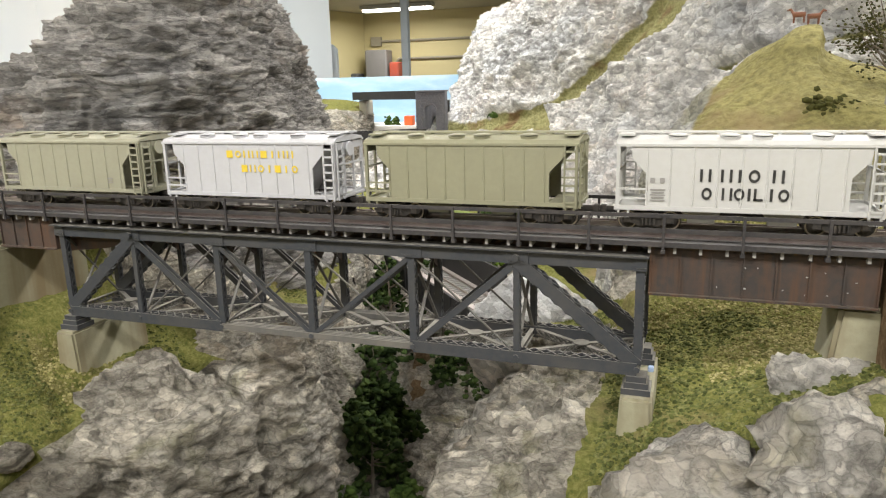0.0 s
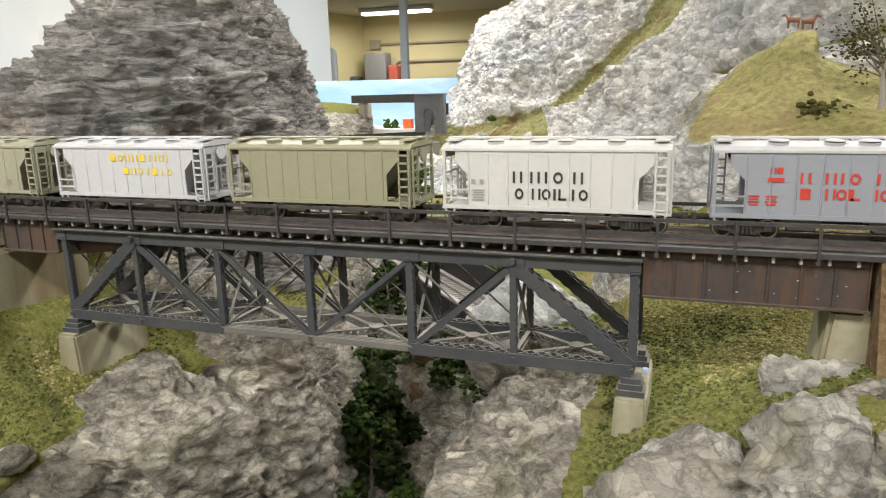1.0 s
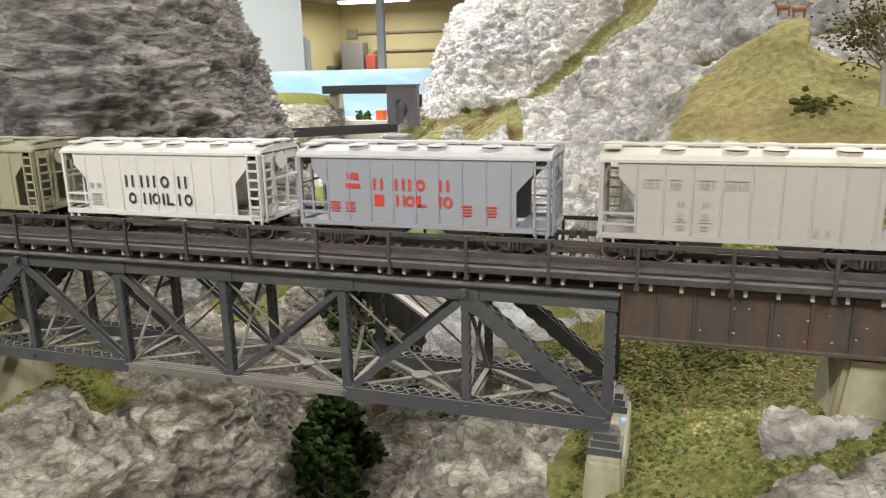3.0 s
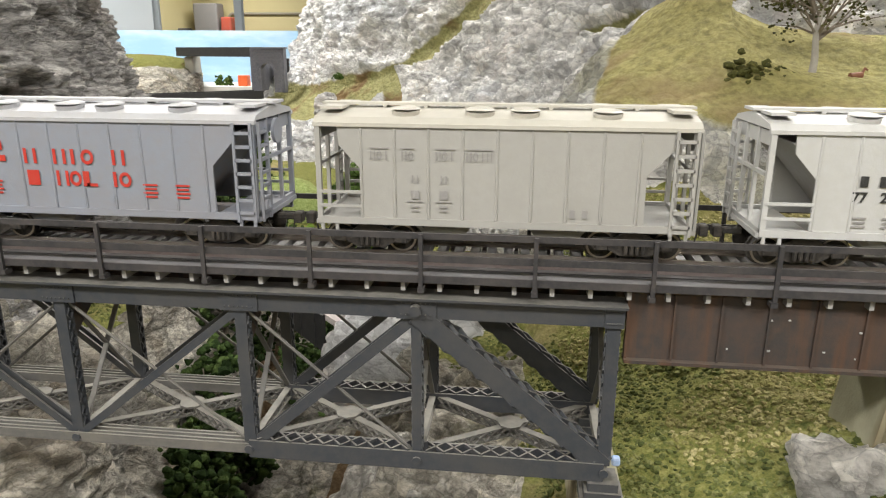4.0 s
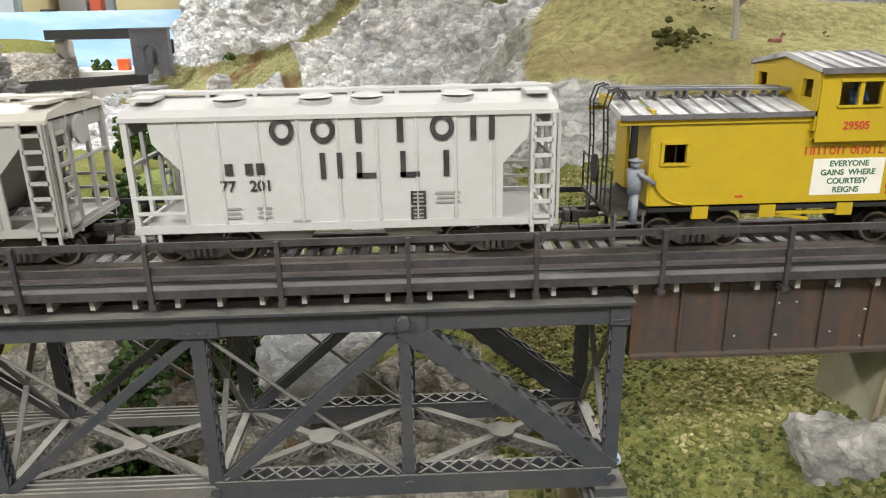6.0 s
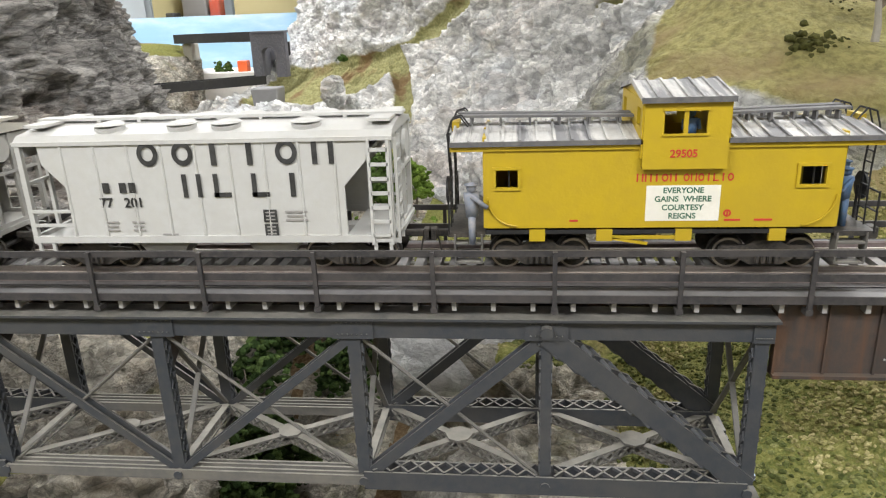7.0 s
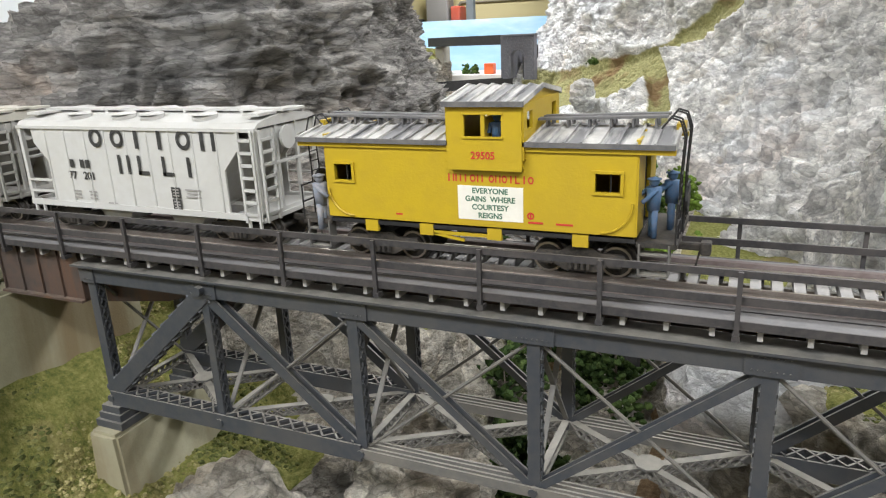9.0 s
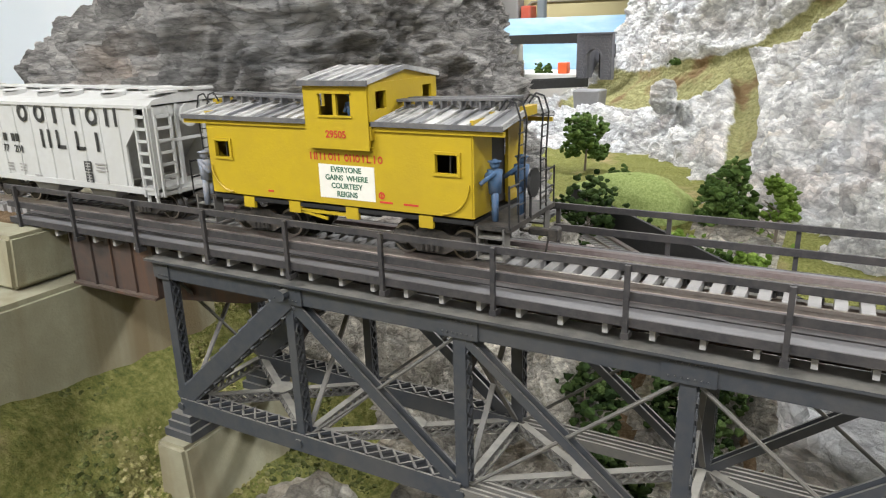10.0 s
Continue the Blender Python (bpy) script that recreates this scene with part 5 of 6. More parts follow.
        bmesh.ops.recalc_face_normals(bm, faces=bm.faces)
        part("cupola_gable", bm, my, c)
    for sy in (-1, 1):
        bm = B()
        xa, xb = CUP - cx - 0.001, CUP + cx + 0.001
        v = [bm.verts.new(p) for p in ((xa, 0, cz1 + 0.0038), (xb, 0, cz1 + 0.0038), (xb, sy * (cw + 0.0014), cz1 + 0.0006), (xa, sy * (cw + 0.0014), cz1 + 0.0006))]
        w = [bm.verts.new(p.co - Vector((0, 0, 0.0008))) for p in v]
        bm.faces.new(v)
        bm.faces.new(w[::-1])
        for i in range(4):
            bm.faces.new((v[i], w[i], w[(i + 1) % 4], v[(i + 1) % 4]))
        bmesh.ops.recalc_face_normals(bm, faces=bm.faces)
        part("cupola_roof", bm, mroof, c)
        for i in range(7):
            x = xa + 0.0004 + i * (xb - xa - 0.0008) / 6
            bm = B()
            beam(bm, (x, 0, cz1 + 0.0041), (x, sy * (cw + 0.0015), cz1 + 0.0009), 0.0006, 0.0006)
            part("roof_seam", bm, mroof, c)
        bm = B()
        box(bm, (CUP, sy * (cw + 0.0016), cz1 + 0.0002), (2 * cx + 0.002, 0.0006, 0.0015))
        part("roof_edge", bm, mdark, c)
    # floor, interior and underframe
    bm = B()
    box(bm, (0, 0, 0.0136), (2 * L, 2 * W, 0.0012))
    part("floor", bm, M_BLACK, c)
    # black sheet added along the centreline so the windows look into darkness
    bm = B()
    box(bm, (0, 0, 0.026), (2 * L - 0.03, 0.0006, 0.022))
    part("interior_dark_sheet", bm, M_BLACK, c)
    for x in (-0.034, 0.034, -0.0145, 0.008):
        bm = B()
        box(bm, (x, -W + 0.0004, 0.0126), (0.0046, 0.0012, 0.0036))
        part("bracket", bm, my, c)
    bm = B()
    box(bm, (-0.003, -W + 0.0006, 0.0118), (0.0235, 0.0008, 0.0010))
    beam(bm, (-0.0145, -W + 0.0006, 0.0118), (-0.002, -W + 0.0006, 0.0098), 0.0008, 0.0008)
    part("tool_tray", bm, my, c)
    bm = B()
    rod(bm, (-0.012, 0.004, 0.0095), (0.004, 0.004, 0.0095), 0.0036, 12)
    part("air_tank", bm, M_BLACK, c)
    # sign and markings
    ys = -W - 0.00055
    sx0 = CUP + 0.0008
    sign = part("slogan_sign", box(B(), (sx0, ys, 0.0222), (0.0205, 0.0001, 0.0104)), mwhite, c, "white painted slogan panel")
    for i, line in enumerate(("EVERYONE", "GAINS  WHERE", "COURTESY", "REIGNS")):
        lettering("slogan", line, sx0, 0.0259 - 0.0025 * i, 0.0023, ys - 0.0001, M_INK_GREEN, sign)
    for i, sh in enumerate("hhioh"):
        mark(sh, sx0 - 0.0122 + i * 0.0023, 0.0297, 0.0019, 0.0023, ys, M_INK_RED, c)
    for i, sh in enumerate("ohoilio"):
        mark(sh, sx0 + 0.0006 + i * 0.0020, 0.0297, 0.0017, 0.0023, ys, M_INK_RED, c)
    lettering("car_number", "29505", CUP - 0.0003, 0.0368, 0.0030, -cw - 0.0006, M_INK_RED, c)
    mark("o", sx0 + 0.0125, 0.0192, 0.0022, 0.0022, ys, M_INK_RED, c)
    mark("i", sx0 + 0.0125, 0.0192, 0.0016, 0.0012, ys, M_INK_RED, c)
    for x, w in ((0.0210, 0.0045), (0.0295, 0.005), (-0.0235, 0.0024)):
        mark("b", x, 0.0172, w, 0.0006, ys, M_INK_RED, c, "small_print")
    TRAIN.append((c, -0.0948 + SPEED * 5.5, 0, 0))
    return c


build_caboose()


def figurine(label, dx, dy, dz, rz, h, body, arm):
    """A painted figure as one plain mesh."""
    bm = B()
    for sx in (-1, 1):
        rod(bm, (sx * h * 0.06, 0, 0), (sx * h * 0.05, 0, h * 0.46), h * 0.05, 8, h * 0.06)
        rod(bm, (sx * h * 0.13, 0, h * 0.80), (sx * h * 0.15, -arm * h * 0.25, h * 0.62), h * 0.038, 7)
    rod(bm, (0, 0, h * 0.44), (0, 0, h * 0.82), h * 0.10, 10, h * 0.13)
    bmesh.ops.create_icosphere(bm, subdivisions=2, radius=h * 0.085, matrix=Matrix.Translation((0, 0, h * 0.91)))
    rod(bm, (0, 0, h * 0.945), (0, 0, h * 0.96), h * 0.115, 10)
    f = part("figurine", bm, body, None, smooth=True)
    tagged(f, label, "figurine", "painted figurines on the caboose")
    TRAIN.append((f, -0.0948 + SPEED * 5.5 + dx, dy, dz, rz))


M_FIG = painted("figure_grey_blue", (0.17, 0.20, 0.26), (0.45, 0.38, 0.30), 0.7, 0.7, 300)
M_FIG2 = painted("figure_blue", (0.04, 0.11, 0.22), (0.3, 0.2, 0.15), 0.4, 0.7, 300)
figurine("grey blue painted figurine on the caboose platform", -0.0532, -0.0165, 0.0100, 90, 0.0190, M_FIG, 1)
figurine("blue painted figurine standing on the rear platform", 0.0530, -0.0110, 0.0136, -60, 0.0175, M_FIG2, 1)
figurine("blue painted figurine behind the rear platform railing", 0.0568, -0.0010, 0.0136, -90, 0.0175, M_FIG2, 1)
figurine("blue painted figurine seated inside the cupola", 0.0085, -0.0140, 0.0335, 0, 0.0150, M_FIG2, 0.3)


# ---- plants ----
def foliage(name, dark, mid, light):
    m, nt, ns, ln, b = nodes_of(name)
    geo = ns.new("ShaderNodeNewGeometry")
    c = ramp(nt, geo.outputs["Random Per Island"], [(0.0, dark), (0.5, mid), (1.0, light)])
    g = ramp(nt, tex(nt, 900, 4, 0.7), [(0.3, (0.45, 0.45, 0.45)), (0.65, (1, 1, 1))])
    ln.new(mix(nt, 1.0, c, g, "MULTIPLY"), b.inputs["Base Color"])
    b.inputs["Roughness"].default_value = 0.95
    b.inputs["Specular IOR Level"].default_value = 0.1
    bump(nt, b, tex(nt, 1500, 3, 0.7), 0.8, 0.001)
    return m


M_LEAF_DARK = foliage("dark_foliage", (0.018, 0.035, 0.010), (0.05, 0.085, 0.024), (0.10, 0.15, 0.045))
M_LEAF = foliage("green_foliage", (0.03, 0.06, 0.012), (0.065, 0.11, 0.025), (0.11, 0.17, 0.04))
M_LEAF_LIGHT = foliage("light_foliage", (0.09, 0.15, 0.02), (0.16, 0.25, 0.04), (0.24, 0.34, 0.07))
M_LEAF_MID = foliage("mid_foliage", (0.05, 0.095, 0.022), (0.11, 0.18, 0.045), (0.19, 0.28, 0.08))
M_LEAF_OLIVE = foliage("olive_foliage", (0.05, 0.055, 0.018), (0.10, 0.10, 0.03), (0.16, 0.15, 0.05))
M_BARK = painted("bark", (0.16, 0.13, 0.10), (0.3, 0.27, 0.22), 0.6, 0.9, 200)

ICO = None


def ico():
    global ICO
    if ICO is None:
        bm = B()
        bmesh.ops.create_icosphere(bm, subdivisions=1, radius=1)
        bm.verts.ensure_lookup_table()
        ICO = ([v.co.copy() for v in bm.verts], [tuple(v.index for v in f.verts) for f in bm.faces])
        bm.free()
    return ICO


def clumps(name, spots, material, parent=None, rng=None, flat=0.8):
    """Many small ragged foam clumps in one mesh."""
    rng = rng or random.Random(3)
    vs, fs = [], []
    iv, jf = ico()
    for p, r in spots:
        k = len(vs)
        rot = Euler((rng.uniform(0, 6), rng.uniform(0, 6), rng.uniform(0, 6))).to_matrix()
        for v in iv:
            w = rot @ (v * r * rng.uniform(0.55, 1.3))
            vs.append((p[0] + w.x, p[1] + w.y, p[2] + w.z * flat))
        fs += [tuple(i + k for i in f) for f in jf]
    me = bpy.data.meshes.new(name)
    me.from_pydata(vs, [], fs)
    me.materials.append(material)
    ob = new(name, me)
    if parent:
        ob.parent = parent
    return ob


def tree(label, x, y, z, h, spread, material, seed, n=260, clump=0.0042, trunk=0.25, cone=0.5):
    rng = random.Random(seed)
    t = empty("tree", pose(x, y, z))
    tagged(t, label, "tree", "foam trees of the layout")
    bm = B()
    rod(bm, (0, 0, -0.012), (h * 0.03, 0, h * 0.55), h * 0.028, 7, h * 0.014)
    rod(bm, (h * 0.03, 0, h * 0.55), (0, h * 0.02, h * 0.93), h * 0.014, 6, h * 0.004)
    part("trunk", bm, M_BARK, t)
    spots = []
    for k in range(9):
        a, f = rng.uniform(0, 6.28), rng.uniform(0.25, 0.8)
        r = spread * (1 - cone * f) * rng.uniform(0.6, 1.0)
        tip = (r * math.cos(a), r * math.sin(a), h * (trunk + (1 - trunk) * f) + h * 0.05)
        bm = B()
        rod(bm, (h * 0.02, 0, tip[2] - h * 0.12), tip, h * 0.010, 5, h * 0.003)
        part("branch", bm, M_BARK, t)
    lobes = [(rng.uniform(0, 6.28), rng.uniform(0, 1)) for _ in range(14)]
    for i in range(n):
        a, f = lobes[i % 14]
        r = spread * (1 - cone * f) * 0.68
        c = Vector((r * math.cos(a), r * math.sin(a), h * (trunk + (1 - trunk) * f)))
        d = Vector((rng.gauss(0, 1), rng.gauss(0, 1), rng.gauss(0, 0.8))).normalized() * spread * rng.uniform(0.18, 0.42)
        spots.append((c + d, clump * rng.uniform(0.5, 1.15)))
    ob = clumps("crown", spots, material, t, rng)
    return t


for i, (x, y, z, h, w, m) in enumerate((
        (-0.285, 0.60, 1.03, 0.085, 0.034, M_LEAF_DARK), (-0.335, 0.72, 1.03, 0.115, 0.042, M_LEAF_DARK), (-0.300, 0.70, 1.03, 0.075, 0.034, M_LEAF_DARK),
        (-0.375, 0.86, 1.06, 0.150, 0.045, M_LEAF_DARK), (-0.31, 0.90, 1.06, 0.13, 0.045, M_LEAF_DARK), (-0.255, 0.84, 1.05, 0.09, 0.040, M_LEAF_DARK),
        (-0.315, 0.64, 1.03, 0.080, 0.036, M_LEAF_DARK), (-0.42, 0.98, 1.12, 0.13, 0.045, M_LEAF_DARK),
        (-0.285, 0.53, 1.02, 0.045, 0.024, M_LEAF), (-0.225, 0.56, 1.02, 0.045, 0.022, M_LEAF), (-0.265, 0.50, 1.01, 0.036, 0.020, M_LEAF_LIGHT))):
    tree("dark green foam tree in the gorge" if m is M_LEAF_DARK else "low bright green foam bush in the gorge", x - 0.012, y, z, h * 1.06, w * 1.25, m, 20 + i, 420, 0.0052, 0.10, 0.40)
tree("dark green foam tree at the cliff foot", -0.30, 1.15, 1.175, 0.105, 0.040, M_LEAF_MID, 41, 420, 0.006, 0.15, 0.5)
tree("smaller dark green foam tree at the cliff foot", -0.275, 1.12, 1.175, 0.06, 0.030, M_LEAF, 42, 220, 0.0055, 0.12, 0.4)
tree("pale green feathery tree at the cliff foot", -0.232, 1.09, 1.165, 0.100, 0.030, M_LEAF_LIGHT, 43, 420, 0.0046, 0.03, 0.55)
tree("green foam tree on the valley slope", -0.60, 1.50, 1.19, 0.095, 0.046, M_LEAF_MID, 44, 520, 0.0062, 0.12, 0.3)
for i, (x, y, z, r) in enumerate(((-0.50, 1.38, 1.19, 0.022), (-0.47, 1.22, 1.19, 0.022), (-0.38, 1.05, 1.19, 0.022), (-0.33, 1.02, 1.185, 0.024), (-0.44, 1.12, 1.19, 0.026), (-0.25, 1.02, 1.175, 0.022), (-0.29, 1.00, 1.18, 0.02))):
    rng = random.Random(60 + i)
    b = clumps("bush", [(Vector((x + rng.gauss(0, r * 0.45), y + rng.gauss(0, r * 0.45), z + abs(rng.gauss(0, r * 0.35)))), 0.005 * rng.uniform(0.6, 1.2)) for _ in range(90)], M_LEAF_LIGHT if i % 2 else M_LEAF, None, rng)
    tagged(b, "low green foam bush on the valley floor", "bush", "foam bushes")
for i, (x, y, z, r, m) in enumerate(((0.103, 0.664, 1.418, 0.014, M_LEAF_OLIVE), (0.121, 0.668, 1.418, 0.011, M_LEAF_OLIVE), (0.137, 0.672, 1.416, 0.005, M_LEAF), (0.22, 0.73, 1.425, 0.008, M_LEAF), (0.245, 0.735, 1.425, 0.009, M_LEAF), (0.235, 0.71, 1.42, 0.006, M_LEAF_OLIVE), (-0.545, 2.02, 1.352, 0.014, M_LEAF), (-0.1, 1.55, 1.40, 0.010, M_LEAF_OLIVE), (-0.115, 0.60, 1.235, 0.012, M_LEAF))):
    rng = random.Random(80 + i)
    b = clumps("bush", [(Vector((x + rng.gauss(0, r * 0.42), y + rng.gauss(0, r * 0.36), z + abs(rng.gauss(0, r * 0.40)))), r * 0.26 * rng.uniform(0.6, 1.2)) for _ in range(110)], m, None, rng)
    tagged(b, "small olive green foam bush on the slope", "bush", "foam bushes")


def wispy_tree():
    rng = random.Random(7)
    t = empty("tree", pose(0.153, 0.683, 1.414))
    tagged(t, "grey-trunked wispy tree with sparse olive leaves", "tree")
    bm = B()
    pts = [(0, 0, 0), (0.001, 0, 0.02), (-0.001, 0, 0.04), (0.003, 0, 0.058)]
    for k, (a, b) in enumerate(zip(pts, pts[1:])):
        rod(bm, a, b, 0.0032 - 0.0006 * k, 8, 0.0026 - 0.0006 * k)
    part("trunk", bm, painted("pale_bark", (0.33, 0.31, 0.27), (0.2, 0.18, 0.15), 0.5, 0.9, 200), t)
    spots = []
    for k in range(26):
        a = rng.uniform(0, 6.28)
        z0 = rng.uniform(0.032, 0.058)
        ln = rng.uniform(0.025, 0.055)
        tip = Vector((ln * math.cos(a), ln * math.sin(a) * 0.7, z0 + rng.uniform(0.004, 0.055)))
        st = Vector((0.001, 0, z0))
        mid = st.lerp(tip, 0.5) + Vector((0, 0, rng.uniform(-0.004, 0.008)))
        bm = B()
        rod(bm, st, mid, 0.0009, 5, 0.0006)
        rod(bm, mid, tip, 0.0006, 5, 0.0002)
        part("branch", bm, M_BARK, t)
        for _ in range(34):
            q = mid.lerp(tip, rng.uniform(0, 1.1)) + Vector((rng.gauss(0, 0.004), rng.gauss(0, 0.004), rng.gauss(0, 0.004)))
            spots.append((q, 0.0011 * rng.uniform(0.5, 1.4)))
    clumps("crown", spots, M_LEAF_OLIVE, t, rng)


wispy_tree()


def deer(x, y, z, s, rz):
    bm = B()
    rod(bm, (-0.4 * s, 0, 0.55 * s), (0.4 * s, 0, 0.58 * s), 0.17 * s, 8, 0.19 * s)
    for px in (-0.33, 0.33):
        for py in (-0.1, 0.1):
            rod(bm, (px * s, py * s, 0), (px * s, py * s, 0.55 * s), 0.035 * s, 5, 0.06 * s)
    rod(bm, (0.36 * s, 0, 0.6 * s), (0.58 * s, 0, 0.95 * s), 0.10 * s, 7, 0.07 * s)
    rod(bm, (0.54 * s, 0, 0.95 * s), (0.80 * s, 0, 0.88 * s), 0.09 * s, 7, 0.05 * s)
    d = part("deer_figurine", bm, painted("deer_brown", (0.22, 0.085, 0.045), (0.3, 0.2, 0.15), 0.4, 0.7, 300))
    d.matrix_world = pose(x, y, z, 0, 0, rz)
    tagged(d, "small reddish brown deer figurine on the grass", "figurine", "deer figurines")


deer(0.183, 0.682, 1.416, 0.012, 20)
deer(0.095, 0.80, 1.500, 0.014, 160)
deer(0.108, 0.80, 1.498, 0.014, 10)


def tufts():
    """Coarse turf scattered over the banks."""
    rng = random.Random(11)
    spots, dry = [], []
    xs = np.array([rng.uniform(-0.52, 0.14) for _ in range(76000)])
    ys = np.array([rng.uniform(0.16, 0.68) for _ in range(76000)])
    zs = height(xs, ys)
    ok = (zs > 1.1) & (np.abs(zs - height(xs + 0.004, ys)) < 0.0045) & ~((xs < -0.447) & (ys > 0.24) & (ys < 0.42))
    for x, y, z in zip(xs[ok].tolist(), ys[ok].tolist(), zs[ok].tolist()):
        if noise.noise(Vector((x * 22, y * 22, 3))) < -0.62 or ROCKY(x, y) > 0.64:
            continue
        p = Vector((x, y, z))
        (spots if noise.noise(Vector((x * 13, y * 13, 9))) > -0.12 + 0.45 * float(sstep(0.02, 0.09, x)) else dry).append((p + Vector((0, 0, 0.006 * fbm(p, 18, 4))), rng.uniform(0.0006, 0.0018)))
    tagged(clumps("turf", spots, foliage("turf_foam", (0.07, 0.085, 0.025), (0.155, 0.175, 0.055), (0.30, 0.30, 0.12)), None, rng, 0.7), "coarse green foam turf on the banks", "turf", kind="stuff")
    tagged(clumps("dry_turf", dry, foliage("dry_turf_foam", (0.19, 0.18, 0.065), (0.37, 0.34, 0.135), (0.54, 0.48, 0.24)), None, rng, 0.7), "olive brown foam turf on the banks", "turf", kind="stuff")


tufts()


# ---- lower track on its black bridge, behind the truss ----
def lower_bridge():
    a, b = Vector((-0.50, 1.06, 1.211)), Vector((-0.12, 0.64, 1.211))
    d = (b - a)
    n = Vector((0, 0, 1)).cross(d.normalized())
    g = empty("girder_bridge")
    tagged(g, "black plastic girder bridge carrying a lower track", "bridge")
    e = a.lerp(b, 0.77)
    for s, z0, z1 in ((-1, 1.168, 1.2045), (1, 1.180, 1.240)):
        bm = B()
        m0, m1 = a + n * s * 0.024, e + n * s * 0.024
        beam(bm, (m0.x, m0.y, (z0 + z1) / 2), (m1.x, m1.y, (z0 + z1) / 2), 0.003, z1 - z0)
        part("girder_side", bm, M_BLACK, g)
        for k in range(14):
            p = m0.lerp(m1, (k + 0.5) / 14) + n * s * 0.0022
            bm = B()
            beam(bm, (p.x - d.x * 0.002, p.y - d.y * 0.002, (z0 + z1) / 2), (p.x + d.x * 0.002, p.y + d.y * 0.002, (z0 + z1) / 2), 0.0016, z1 - z0)
            part("stiffener", bm, M_BLACK, g)
    bm = B()
    beam(bm, a - Vector((0, 0, 0.009)), b - Vector((0, 0, 0.009)), 0.044, 0.006)
    part("ballast_deck", bm, painted("pink_grey_ballast", (0.45, 0.40, 0.38), (0.25, 0.22, 0.2), 0.5, 0.9, 400, relief=0.002), g)
    for s in (-1, 1):
        bm = B()
        beam(bm, a + n * s * 0.0083 - Vector((0, 0, 0.002)), b + n * s * 0.0083 - Vector((0, 0, 0.002)), 0.0010, 0.0026)
        part("rail", bm, M_RAIL, g)
    for k in range(70):
        p = a.lerp(b, (k + 0.5) / 70) - Vector((0, 0, 0.0062))
        bm = B()
        beam(bm, p - n * 0.015, p + n * 0.015, 0.0032, 0.0036)
        part("tie", bm, M_TIE, g)
    return g


lower_bridge()


# ---- far end of the layout: portal, far bridges, sky board ----
def far_scenery():
    mp = painted("slate_stone", (0.13, 0.13, 0.15), (0.25, 0.25, 0.27), 0.7, 0.85, 60, relief=0.001)
    p = empty("tunnel_portal", pose(-0.85, 2.20, 1.302, 0, 0, -6))
    tagged(p, "dark slate stone tunnel portal with an arch", "tunnel portal")
    W, H, aw, ah = 0.098, 0.124, 0.021, 0.062
    bm = B()
    cx = 0.044
    arch = [(cx + aw * math.cos(math.pi * i / 12), ah + aw * math.sin(math.pi * i / 12)) for i in range(13)]
    prism(bm, [(0, 0), (cx - aw, 0), *arch[::-1], (cx + aw, 0), (W, 0), (W, H), (0, H)], 0, 0.02)
    part("portal_wall", bm, mp, p)
    # black panel behind the arch stands for the dark of the bore
    bm = B()
    box(bm, (cx, 0.1, 0.045), (0.05, 0.004, 0.1))
    part("tunnel_dark", bm, M_BLACK, p)
    for i in range(12):
        a0 = math.pi * (i + 0.5) / 12
        bm = B()
        box(bm, (0, -0.001, 0), (0.0055, 0.006, 0.0045), pose(cx + (aw + 0.003) * math.cos(a0), 0, ah + (aw + 0.003) * math.sin(a0), 0, 90 - math.degrees(a0), 0))
        part("arch_stone", bm, mp, p)
    stone = box(B(), (0, 0, 0), (0.0125, 0.004, 0.0066))
    soften(stone, 0.0006)
    first = None
    for r in range(16):
        for k in range(8):
            x, z = 0.006 + k * 0.0128 + (r % 2) * 0.004, 0.004 + r * 0.0076
            if x > W - 0.006 or (abs(x - cx) < aw + 0.011 and z < ah) or math.hypot(x - cx, z - ah) < aw + 0.011:
                continue
            if first is None:
                first = part("stone", stone, mp, p)
                o = first
            else:
                o = bpy.data.objects.new("stone", first.data)
                scene.collection.objects.link(o)
                o.parent = p
            o.location = (x, -0.0008, z)
    bm = B()
    box(bm, (W / 2, 0.008, H + 0.002), (W + 0.006, 0.03, 0.005))
    part("coping", bm, mp, p)
    bm = B()
    box(bm, (-0.004, 0.08, H / 2), (0.008, 0.16, H))
    part("wing_wall", bm, mp, p)

    for name, a, b, w, h in (("far_bridge", (-1.17, 2.42, 1.413), (-0.845, 2.24, 1.416), 0.05, 0.028), ("far_bridge", (-1.22, 1.83, 1.296), (-0.83, 2.19, 1.296), 0.05, 0.024)):
        f = empty(name)
        tagged(f, "plain black girder bridge before the sky board", "bridge", "far bridges")
        A, C = Vector(a), Vector(b)
        n = Vector((0, 0, 1)).cross((C - A).normalized()) * w / 2
        for s in (-1, 1):
            bm = B()
            beam(bm, A + n * s, C + n * s, 0.004, h)
            part("girder_side", bm, M_BLACK, f)
        bm = B()
        beam(bm, A, C, w - 0.006, 0.006)
        part("deck", bm, M_BLACK, f)
    bm = B()
    box(bm, (-1.145, 2.43, 1.30), (0.03, 0.06, 0.196))
    soften(bm, 0.003)
    tagged(part("bridge_pier", bm, painted("pale_pier", (0.5, 0.48, 0.42), (0.3, 0.28, 0.22), 0.4, 0.9, 30)), "pale plaster pier under the far bridge", "pier")
    bm = B()
    prism(bm, [(-0.80, 1.18), (-0.745, 1.18), (-0.735, 1.285), (-0.81, 1.285)], 2.03, 2.10)
    soften(bm, 0.003)
    tagged(part("bridge_pier", bm, painted("grey_pier", (0.25, 0.25, 0.26), (0.15, 0.14, 0.12), 0.4, 0.9, 30)), "grey pier under the lower far bridge", "pier")

